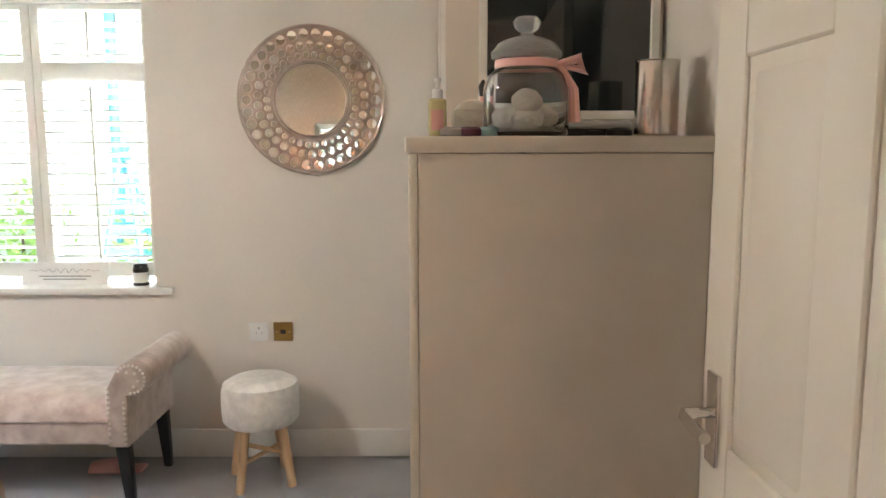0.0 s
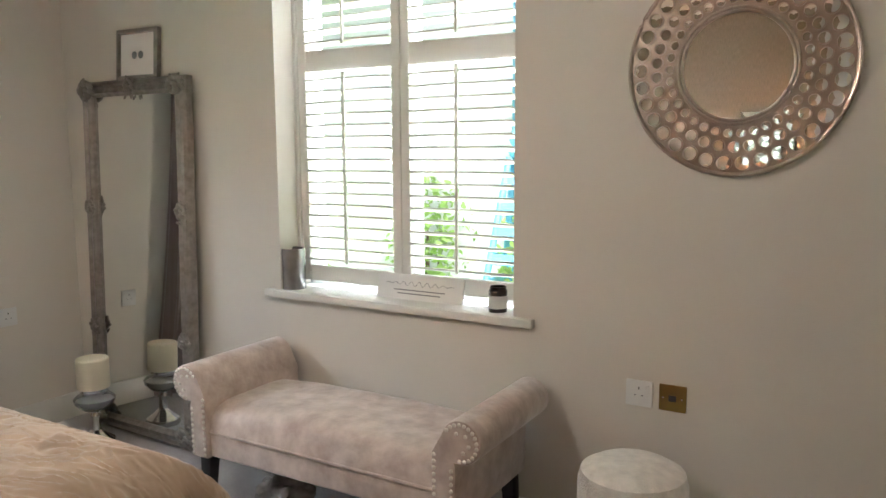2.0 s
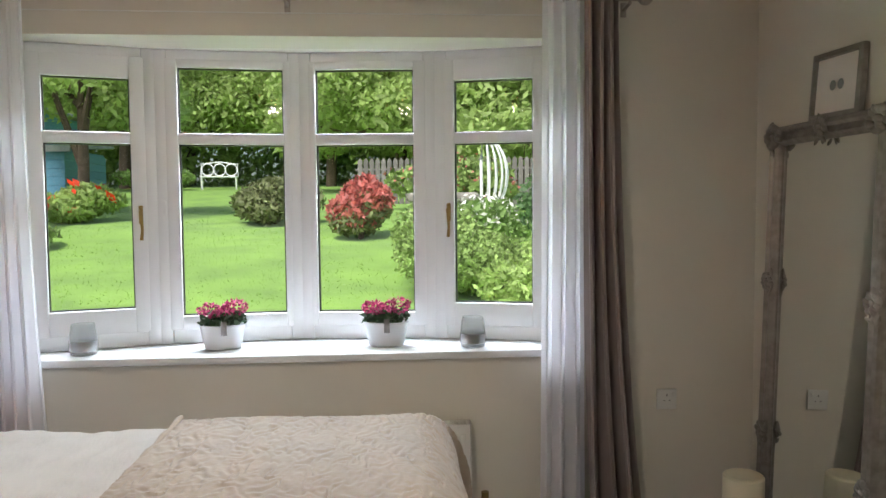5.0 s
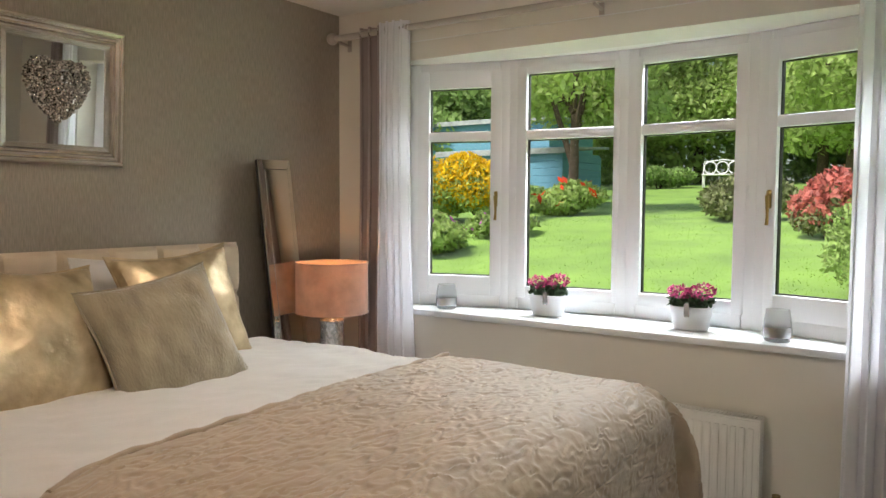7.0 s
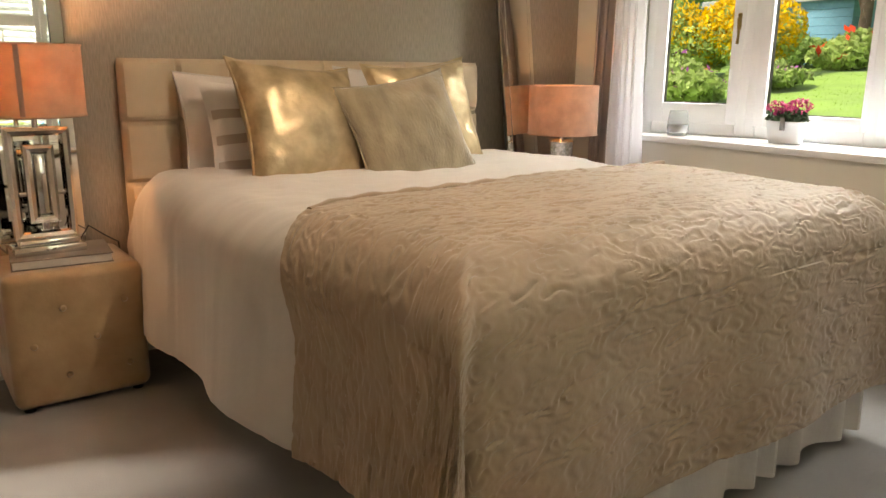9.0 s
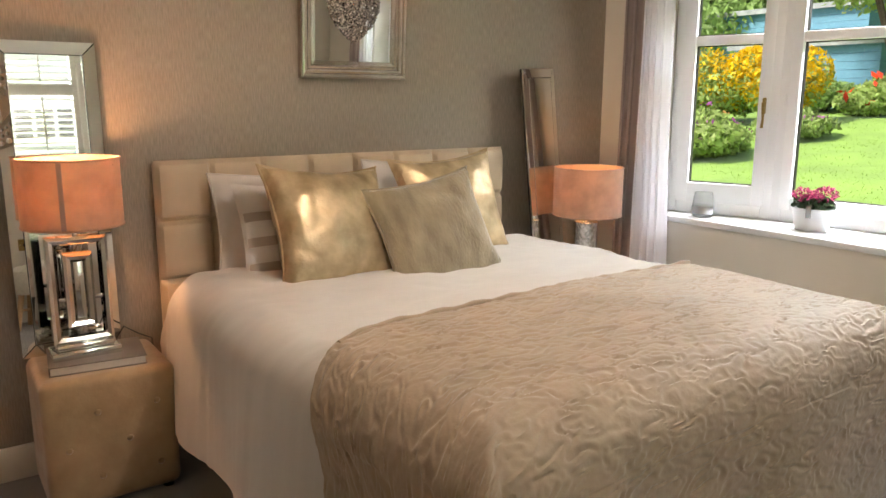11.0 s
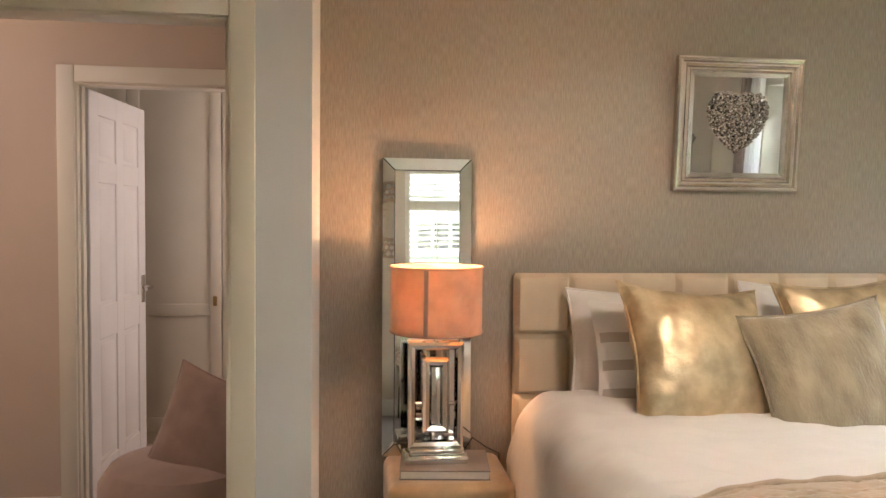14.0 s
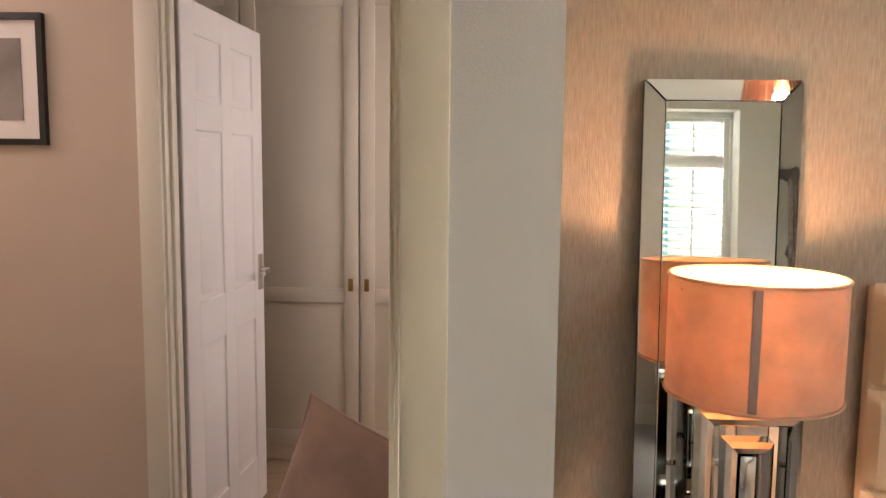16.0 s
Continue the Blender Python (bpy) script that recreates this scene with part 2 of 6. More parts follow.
GRILLE = mat("radiator_enamel", (0.76, 0.74, 0.70), 0.35, vary=0.02, coat=0.2)

# window panes let daylight through unshadowed
PANE = bpy.data.materials.new("window_pane")
PANE.use_nodes = True
_t = PANE.node_tree
_t.nodes.remove(_t.nodes["Principled BSDF"])
_tr, _gl, _mx = (_t.nodes.new(k) for k in ("ShaderNodeBsdfTransparent", "ShaderNodeBsdfGlossy", "ShaderNodeMixShader"))
_gl.inputs["Roughness"].default_value = 0.01
_mx.inputs[0].default_value = 0.004
_t.links.new(_tr.outputs[0], _mx.inputs[1])
_t.links.new(_gl.outputs[0], _mx.inputs[2])
_t.links.new(_mx.outputs[0], _t.nodes["Material Output"].inputs[0])


def translucent(m, amount):
    """Adds light shining through thin cloth or leaves."""
    t = m.node_tree
    b = t.nodes["Principled BSDF"]
    tl, mx = t.nodes.new("ShaderNodeBsdfTranslucent"), t.nodes.new("ShaderNodeMixShader")
    t.links.new(b.inputs["Base Color"].links[0].from_socket, tl.inputs[0])
    mx.inputs[0].default_value = amount
    t.links.new(b.outputs[0], mx.inputs[1])
    t.links.new(tl.outputs[0], mx.inputs[2])
    t.links.new(mx.outputs[0], t.nodes["Material Output"].inputs[0])


for _m, _a in ((VOILE, 0.55), (SHADEF, 0.32), (SHADEIN, 0.4), (LEAFA, 0.45), (LEAFB, 0.5), (LEAFC, 0.4), (LEAFG, 0.35), (LEAFO, 0.3), (YELL, 0.4), (REDL, 0.3), (POPPY, 0.4), (BLADE, 0.4), (CURTAING, 0.12)):
    translucent(_m, _a)


# ---- mesh helpers ----
def mesh_of(name, bm, material, smooth=False):
    me = bpy.data.meshes.new(name)
    bm.normal_update()
    bm.to_mesh(me)
    bm.free()
    for m in (material if isinstance(material, (list, tuple)) else [material]):
        me.materials.append(m)
    if smooth:
        me.polygons.foreach_set("use_smooth", [True] * len(me.polygons))
        me.set_sharp_from_angle(angle=radians(38))
    return me


def part(name, bm, material, parent=None, label="", smooth=True):
    ob = new(name, mesh_of(name, bm, material, smooth))
    if parent is not None:
        ob.parent = parent
    if label:
        ob["label"] = label
    return ob


def thing(name, label, category, at=(0, 0, 0), rz=0, group="", kind=""):
    ob = new(name)
    ob.empty_display_size = 0.05
    ob.matrix_world = pose(*at, 0, 0, rz)
    return tagged(ob, label, category, group, kind)


def again(ob, m, parent=None, name=None):
    """A piece that shares the mesh of another."""
    o = new(name or ob.name.split(".")[0], ob.data)
    o.parent = parent if parent is not None else ob.parent
    o.matrix_basis = m
    return o


def box(x0, y0, z0, x1, y1, z1, bevel=0.0, seg=2, bm=None, m=None):
    own = bmesh.new()
    bmesh.ops.create_cube(own, size=1)
    for v in own.verts:
        v.co = Vector((x0 + (v.co.x + 0.5) * (x1 - x0), y0 + (v.co.y + 0.5) * (y1 - y0), z0 + (v.co.z + 0.5) * (z1 - z0)))
    if bevel:
        bmesh.ops.bevel(own, geom=own.edges[:], offset=bevel, segments=seg, profile=0.5, affect="EDGES")
    if m is not None:
        own.transform(m)
    if bm is None:
        return own
    tmp = bpy.data.meshes.new("tmp")
    own.to_mesh(tmp)
    own.free()
    bm.from_mesh(tmp)
    bpy.data.meshes.remove(tmp)
    return bm


def join(*parts_):
    out = bmesh.new()
    for p in parts_:
        tmp = bpy.data.meshes.new("tmp")
        p.to_mesh(tmp)
        p.free()
        out.from_mesh(tmp)
        bpy.data.meshes.remove(tmp)
    return out


def lathe(profile, seg=32, centre=(0, 0), cap=True):
    """A turned shape from (radius, height) pairs."""
    bm = bmesh.new()
    rings = []
    for r, z in profile:
        rings.append([bm.verts.new((centre[0] + r * math.cos(a), centre[1] + r * math.sin(a), z)) for a in (2 * math.pi * i / seg for i in range(seg))])
    for a, b in zip(rings, rings[1:]):
        for i in range(seg):
            bm.faces.new((a[i], a[(i + 1) % seg], b[(i + 1) % seg], b[i]))
    if cap:
        bm.faces.new(rings[0][::-1])
        bm.faces.new(rings[-1])
    bmesh.ops.recalc_face_normals(bm, faces=bm.faces[:])
    return bm


def tube(points, radius, seg=10, closed=False):
    """A round bar along a line of points."""
    bm = bmesh.new()
    pts = [Vector(p) for p in points]
    n, rings = len(pts), []
    for i, p in enumerate(pts):
        d = (pts[(i + 1) % n] - pts[i - 1]) if closed else (pts[min(i + 1, n - 1)] - pts[max(i - 1, 0)])
        d.normalize()
        u = d.cross(Vector((0, 0, 1)) if abs(d.z) < 0.9 else Vector((1, 0, 0))).normalized()
        w = d.cross(u)
        r = radius[i] if isinstance(radius, (list, tuple)) else radius
        rings.append([bm.verts.new(p + r * (math.cos(a) * u + math.sin(a) * w)) for a in (2 * math.pi * k / seg for k in range(seg))])
    for i in range(n if closed else n - 1):
        a, b = rings[i], rings[(i + 1) % n]
        for k in range(seg):
            bm.faces.new((a[k], a[(k + 1) % seg], b[(k + 1) % seg], b[k]))
    if not closed:
        bm.faces.new(rings[0][::-1])
        bm.faces.new(rings[-1])
    bmesh.ops.recalc_face_normals(bm, faces=bm.faces[:])
    return bm


def extrude(outline, depth, bevel=0.0):
    """A flat outline in x, z drawn out along y."""
    bm = bmesh.new()
    f = bm.faces.new([bm.verts.new((x, 0, z)) for x, z in outline])
    got = bmesh.ops.extrude_face_region(bm, geom=[f])
    bmesh.ops.translate(bm, vec=(0, depth, 0), verts=[v for v in got["geom"] if isinstance(v, bmesh.types.BMVert)])
    bmesh.ops.recalc_face_normals(bm, faces=bm.faces[:])
    if bevel:
        bmesh.ops.bevel(bm, geom=[e for e in bm.edges if e.calc_face_angle(0) > 0.6], offset=bevel, segments=2, profile=0.5, affect="EDGES")
    return bm


def sheet(nu, nv, f, wrap=False):
    bm = bmesh.new()
    g = [[bm.verts.new(f(i / nu, j / nv)) for j in range(nv + 1)] for i in range(nu + 1)]
    for i in range(nu):
        for j in range(nv):
            bm.faces.new((g[i][j], g[i + 1][j], g[i + 1][j + 1], g[i][j + 1]))
    return bm


def thicken(bm, d):
    bmesh.ops.recalc_face_normals(bm, faces=bm.faces[:])
    bmesh.ops.solidify(bm, geom=bm.faces[:], thickness=d)
    return bm


def ring_frame(w, h, prof, material, parent, name="frame", m=None, label=""):
    """A mitred frame round w x h in x, z; prof: (inward, forward) pairs, forward is -y."""
    bm = bmesh.new()
    loops = []
    for sx, sz in ((-1, -1), (1, -1), (1, 1), (-1, 1)):
        loops.append([bm.verts.new((sx * (w / 2 - i), -f, sz * (h / 2 - i))) for i, f in prof])
    n = len(prof)
    for k in range(4):
        a, b = loops[k], loops[(k + 1) % 4]
        for i in range(n):
            bm.faces.new((a[i], b[i], b[(i + 1) % n], a[(i + 1) % n]))
    bmesh.ops.recalc_face_normals(bm, faces=bm.faces[:])
    if m is not None:
        bm.transform(m)
    return part(name, bm, material, parent, label, smooth=False)


def setting(name, bm, material, label="", category="", smooth=False):
    ob = part(name, bm, material, None, "", smooth)
    return tagged(ob, label, category, kind="structure")


def leaves(name, blobs, n, size, material, parent=None, flat=0.0, seed=1, hollow=0.55):
    """Many small leaves scattered in lumps: blobs are (x, y, z, rx, ry, rz)."""
    rng = np.random.default_rng(seed)
    blobs = np.array(blobs, float)
    w = blobs[:, 3] * blobs[:, 4] + blobs[:, 3] * blobs[:, 5]
    pick = rng.choice(len(blobs), n, p=w / w.sum())
    d = rng.normal(size=(n, 3))
    d /= np.linalg.norm(d, axis=1)[:, None]
    r = hollow + (1.05 - hollow) * rng.random(n) ** 0.6
    c = blobs[pick, :3] + d * r[:, None] * blobs[pick, 3:]
    u = rng.normal(size=(n, 3))
    u /= np.linalg.norm(u, axis=1)[:, None]
    v = np.cross(u, d + 0.6 * rng.normal(size=(n, 3)))
    v /= np.linalg.norm(v, axis=1)[:, None] + 1e-9
    s = size * (0.6 + 0.8 * rng.random(n))[:, None]
    q = np.stack([c - u * s, c + v * s * 0.45, c + u * s, c - v * s * 0.45], 1).reshape(-1, 3)
    me = bpy.data.meshes.new(name)
    me.vertices.add(4 * n)
    me.vertices.foreach_set("co", q.ravel())
    me.loops.add(4 * n)
    me.loops.foreach_set("vertex_index", np.arange(4 * n))
    me.polygons.add(n)
    me.polygons.foreach_set("loop_start", np.arange(n) * 4)
    me.materials.append(material)
    me.update()
    me.validate()
    ob = new(name, me)
    if parent is not None:
        ob.parent = parent
    return ob


# ---- the room shell ----
XW, XE, YN, ZC = -3.168, 1.25, 3.517, 2.42
setting("floor", box(XW, 0.0, -0.12, XE, YN, 0.0), CARPET, "grey short-pile bedroom carpet", "floor")
setting("hall_floor", box(0.24, -0.6, -0.12, 3.0, 0.586, -0.002), CARPET, "grey carpet in the hallway", "floor")
setting("far_room_floor", box(-0.6, -2.6, -0.12, 3.0, -0.6, -0.004), WOODFLOOR, "light oak floor of the room across the hall", "floor")
setting("ceiling", box(XW - 0.5, -0.12, ZC, XE + 0.15, YN + 0.25, ZC + 0.15), CEIL, "plain white painted ceiling", "ceiling")
setting("hall_ceiling", box(-0.6, -2.75, ZC + 0.004, 3.1, -0.12, ZC + 0.15), CEIL, "plain white hallway ceiling", "ceiling")
setting("wall_south", box(XW - 0.25, -0.12, 0, 0.24, 0.0, ZC), PAPER, "headboard wall with shimmering taupe textured wallpaper", "wall")
setting("wall_return", box(0.128, 0.0, 0, 0.24, 0.586, ZC), PALEW, "short return wall beside the bedroom doorway", "wall")

# doorway wall, opening x 0.35 to 1.17
doorwall = join(box(0.24, 0.476, 0, 0.35, 0.586, ZC), box(1.17, 0.476, 0, XE + 0.15, 0.586, ZC), box(0.35, 0.476, 2.04, 1.17, 0.586, ZC))
setting("wall_doorway", doorwall, PALEW, "pale grey-white wall round the bedroom doorway", "wall")
setting("wall_east", box(XE, 0.586, 0, XE + 0.15, YN, ZC), CREAM, "cream wall behind the wardrobe and chest", "wall")

# north wall, window opening
NX0, NX1, NZ0, NZ1 = -1.735, -0.628, 0.80, 2.12
nw = join(box(XW - 0.25, YN, 0, NX0, YN + 0.25, ZC), box(NX1, YN, 0, XE + 0.15, YN + 0.25, ZC), box(NX0, YN, 0, NX1, YN + 0.25, NZ0), box(NX0, YN, NZ1, NX1, YN + 0.25, ZC))
setting("wall_north", nw, CREAM, "cream painted wall with the shuttered window", "wall")

# west wall, bay opening
BY0, BY1, BZ0, BZ1 = 0.40, 2.69, 0.80, 2.128
ww = join(box(XW - 0.25, 0.0, 0, XW, BY0, ZC), box(XW - 0.25, BY1, 0, XW, YN, ZC), box(XW - 0.25, BY0, 0, XW, BY1, BZ0), box(XW - 0.25, BY0, BZ1, XW, BY1, ZC))
setting("wall_west", ww, CREAM, "cream wall round the bow window", "wall")


def skirting(name, x0, y0, x1, y1, nx, ny, h=0.135):
    """A skirting board along a wall; nx, ny points into the room."""
    d = 0.018
    a, b = sorted((x0, x1)), sorted((y0, y1))
    m = (a[0] + min(0, nx * d), b[0] + min(0, ny * d), 0.0, a[1] + max(0, nx * d), b[1] + max(0, ny * d), h)
    return setting(name, box(*m, bevel=0.006), GLOSS, "white painted skirting board", "skirting board", smooth=True)


skirting("baseboard", XW + 0.02, YN, 0.60, YN, 0, -1)
skirting("baseboard", XW, 0.02, XW, YN, 1, 0)
skirting("baseboard", XW + 0.02, 0.0, 0.128, 0.0, 0, 1)
skirting("baseboard", 1.30, -0.6, 3.0, -0.6, 0, 1)

# hall and the room across it
hw = join(box(-0.6, -0.7, 0, 0.42, -0.6, ZC), box(1.245, -0.7, 0, 3.0, -0.6, ZC), box(0.42, -0.7, 2.02, 1.245, -0.6, ZC))
setting("wall_hall", hw, HALLP, "warm beige hallway wall", "wall")
setting("wall_hall_end", box(3.0, -2.6, 0, 3.1, 0.586, ZC), HALLP, "hallway end wall", "wall")
setting("wall_hall_back", box(1.40, 0.476, 0, 3.0, 0.58, ZC), HALLP, "hallway side wall", "wall")
setting("wall_far_room", box(-0.6, -2.72, 0, 3.0, -2.6, ZC), HALLP, "back wall of the room across the hall", "wall")
setting("wall_far_side", box(-0.7, -2.6, 0, -0.6, -0.12, ZC), HALLP, "side wall of the room across the hall", "wall")
setting("wall_far_join", box(-0.6, -0.6, 0, 0.24, -0.12, ZC), HALLP, "hallway end wall", "wall")


def doorcase(name, x0, x1, z1, yf, yb, face, label):
    """Lining and architraves of an opening from yf (the seen face) to yb."""
    t = thing(name, label, "door frame", kind="structure")
    lo, hi = min(yf, yb), max(yf, yb)
    for a, b in ((x0, x0 + 0.03), (x1 - 0.03, x1)):
        part("jamb", box(a, lo, 0, b, hi, z1, 0.003), IVORY, t)
    part("head", box(x0 + 0.03, lo, z1 - 0.03, x1 - 0.03, hi, z1, 0.003), IVORY, t)
    stop = (lo + hi) / 2
    part("stop", join(box(x0 + 0.03, stop - 0.02, 0, x0 + 0.042, stop + 0.02, z1 - 0.03, 0.002), box(x1 - 0.042, stop - 0.02, 0, x1 - 0.03, stop + 0.02, z1 - 0.03, 0.002)), IVORY, t)
    w = 0.075
    for y0, s in ((hi, 1), (lo, -1)):
        ya, yb_ = sorted((y0, y0 + s * 0.018))
        for a, b in ((x0 - w + 0.022, x0 + 0.022), (x1 - 0.022, x1 + w - 0.022)):
            part("architrave", box(a, ya, 0, b, yb_, z1 + w - 0.022, 0.006), IVORY, t)
        part("architrave", box(x0 + 0.023, ya, z1 - 0.022, x1 - 0.023, yb_ - 0.001 * s, z1 + w - 0.022, 0.006), IVORY, t)
    return t


doorcase("door_frame_1", 0.35, 1.17, 2.03, 0.586, 0.476, 1, "cream gloss door frame of the bedroom")
doorcase("door_frame_2", 0.42, 1.245, 2.01, -0.6, -0.7, 1, "cream gloss door frame across the hall")


def lever(parent, x, y, z, side, along):
    """A lever handle on a square plate; side is the face's sign in y, along the sign of the lever in x."""
    h = part("door_handle", box(x - 0.022, y, z - 0.075, x + 0.022, y + side * 0.008, z + 0.075, 0.003) if side > 0 else box(x - 0.022, y - 0.008, z - 0.075, x + 0.022, y, z + 0.075, 0.003), CHROME, parent, "satin chrome lever handle")
    part("lever", tube([(x, y, z + 0.01), (x, y + side * 0.035, z + 0.01), (x, y + side * 0.05, z + 0.01), (x + along * 0.012, y + side * 0.055, z + 0.01), (x + along * 0.10, y + side * 0.055, z + 0.006)], 0.009, 12), CHROME, h)


def panel_door(name, w, h, label, m, paint):
    """A six-panel door, hinged at its origin and reaching along +x."""
    t = thing(name, label, "door", kind="structure")
    th = 0.036
    bm = box(0, -0.011, 0, w, 0.011, h)
    s, mid = 0.105, 0.095
    cols = ((s, (w - mid) / 2), ((w + mid) / 2, w - s))
    rows = ((0.21, 0.80), (0.96, 1.545), (1.65, h - 0.11))
    for a, b in ((0, s), ((w - mid) / 2, (w + mid) / 2), (w - s, w)):
        box(a, -th / 2, 0, b, th / 2, h, 0.004, 1, bm)
    for a, b in ((0, rows[0][0]), (rows[0][1], rows[1][0]), (rows[1][1], rows[2][0]), (rows[2][1], h)):
        for c, d in cols:
            box(c - 0.004, -th / 2 + 0.0003, a, d + 0.004, th / 2 - 0.0003, b, 0.004, 1, bm)
    part("leaf", bm, paint, t)
    for c, d in cols:
        for a, b in rows:
            part("panel", box(c + 0.018, -th / 2 + 0.003, a + 0.018, d - 0.018, th / 2 - 0.003, b - 0.018, 0.0135, 2), paint, t)
    lever(t, w - 0.055, th / 2, 0.99, 1, -1)
    lever(t, w - 0.055, -th / 2, 0.99, -1, -1)
    for z in (0.2, 1.72):
        part("hinge", tube([(0.0, 0.022, z), (0.0, 0.022, z + 0.1)], 0.007), CHROME, t)
    t.matrix_world = m
    return t


panel_door("door_1", 0.76, 1.985, "cream six-panel bedroom door standing open", pose(1.148, 0.572, 0.008, 0, 0, 91.8), IVORY)
panel_door("door_2", 0.74, 1.97, "white six-panel door standing open across the hall", pose(1.212, -0.69, 0.008, 0, 0, -94), mat("white_door_paint", (0.80, 0.77, 0.75), 0.35, vary=0.02))

# ---- bow window ----
setting("bay_sill", box(-3.56, BY0 + 0.002, BZ0 + 0.002, XW + 0.035, BY1 - 0.002, BZ0 + 0.034, 0.008), UPVC, "deep white window board of the bow window", "window sill", smooth=True)
setting("bay_soffit", box(-3.66, BY0 - 0.1, BZ1, XW - 0.25, BY1 + 0.1, BZ1 + 0.2), CEIL, "white soffit over the bow window", "ceiling")
setting("bay_plinth", box(-3.62, BY0 - 0.1, -0.3, XW - 0.25, BY1 + 0.1, BZ0), RENDERW, "rendered wall under the bow window", "wall")
BOW = [(0.40, -3.315), (0.93, -3.475), (1.552, -3.545), (2.165, -3.485), (2.69, -3.335)]
bay = thing("window_1", "white four-light bow window with top lights and brass catches", "window", kind="structure")


for i in range(4):
    (ya, xa), (yb, xb) = BOW[i], BOW[i + 1]
    L = math.hypot(yb - ya, xb - xa)
    ang = math.degrees(math.atan2(yb - ya, xb - xa))
    M = pose(xa, ya, 0, 0, 0, ang)
    outer = i in (0, 3)
    lightp = part("light", join(
        box(0.0, -0.035, BZ0 + 0.034, 0.055, 0.035, BZ1, 0.005), box(L - 0.055, -0.035, BZ0 + 0.034, L, 0.035, BZ1, 0.005),
        box(0.055, -0.034, BZ0 + 0.034, L - 0.055, 0.034, 0.90, 0.005), box(0.055, -0.034, 2.08, L - 0.055, 0.034, BZ1, 0.005)), UPVC, bay)
    lightp.matrix_basis = M
    z_low, z_top = (1.0, 1.995) if outer else (0.957, 2.052)
    e0 = 0.11 if (outer and i == 0) else (0.09 if outer else 0.098)
    e1 = 0.105 if outer else 0.075
    if i == 2:
        e0, e1 = 0.075, 0.10
    fr = part("sash", join(
        box(0.045, -0.038, 0.895, e0, 0.026, 2.088, 0.006), box(L - e1, -0.038, 0.895, L - 0.045, 0.026, 2.088, 0.006),
        box(e0 - 0.002, -0.037, 0.895, L - e1 + 0.002, 0.025, z_low, 0.006), box(e0 - 0.002, -0.037, z_top, L - e1 + 0.002, 0.025, 2.088, 0.006),
        box(e0 - 0.002, -0.036, 1.716, L - e1 + 0.002, 0.024, 1.766, 0.006)), UPVC, lightp)
    for z0, z1 in ((z_low, 1.716), (1.766, z_top)):
        p = part("pane", box(e0 - 0.004, -0.004, z0 - 0.004, L - e1 + 0.004, 0.004, z1 + 0.004), PANE, lightp, smooth=False)
        p.visible_shadow = False
        g = part("gasket", join(box(e0, -0.012, z0, e0 + 0.005, 0.010, z1), box(L - e1 - 0.005, -0.012, z0, L - e1, 0.010, z1),
                                box(e0 + 0.005, -0.012, z0, L - e1 - 0.005, 0.010, z0 + 0.005), box(e0 + 0.005, -0.012, z1 - 0.005, L - e1 - 0.005, 0.010, z1)), BLACKP, lightp, smooth=False)
    if outer:
        x = L - 0.072 if i == 0 else 0.066
        part("catch", join(box(x - 0.009, -0.046, 1.37, x + 0.009, -0.038, 1.45, 0.003), tube([(x, -0.05, 1.44), (x, -0.062, 1.425), (x + 0.004, -0.064, 1.34), (x, -0.060, 1.30)], [0.009, 0.009, 0.006, 0.008], 10)), BRASS, lightp, "brass window catch")
        part("handle_keep", box(x + (0.10 if i == 0 else -0.10) - 0.006, -0.044, 1.41, x + (0.10 if i == 0 else -0.10) + 0.006, -0.037, 1.47, 0.002), UPVC, lightp)

# ---- shuttered window ----
nwin = thing("window_2", "window with white plantation shutters, slats tilted open", "window", kind="structure")
part("window_frame", join(box(NX0, YN + 0.19, NZ0, NX0 + 0.06, YN + 0.245, NZ1, 0.004), box(NX1 - 0.06, YN + 0.19, NZ0, NX1, YN + 0.245, NZ1, 0.004),
                          box(-1.215, YN + 0.19, NZ0, -1.155, YN + 0.245, NZ1, 0.004), box(NX0, YN + 0.192, NZ0, NX1, YN + 0.243, NZ0 + 0.06, 0.004), box(NX0, YN + 0.192, NZ1 - 0.06, NX1, YN + 0.243, NZ1, 0.004)), UPVC, nwin)
for a, b in ((NX0 + 0.05, -1.205), (-1.165, NX1 - 0.05)):
    p = part("pane", box(a, YN + 0.173, NZ0 + 0.05, b, YN + 0.219, NZ1 - 0.05), PANE, nwin, smooth=False)
    p.visible_shadow = False
part("shutter_frame", join(box(NX0, YN + 0.115, NZ0 + 0.03, NX0 + 0.018, YN + 0.165, NZ1, 0.003), box(NX1 - 0.018, YN + 0.115, NZ0 + 0.03, NX1, YN + 0.165, NZ1, 0.003), box(NX0 + 0.018, YN + 0.115, NZ1 - 0.04, NX1 - 0.018, YN + 0.165, NZ1, 0.003)), GLOSS, nwin)
YS = YN + 0.14
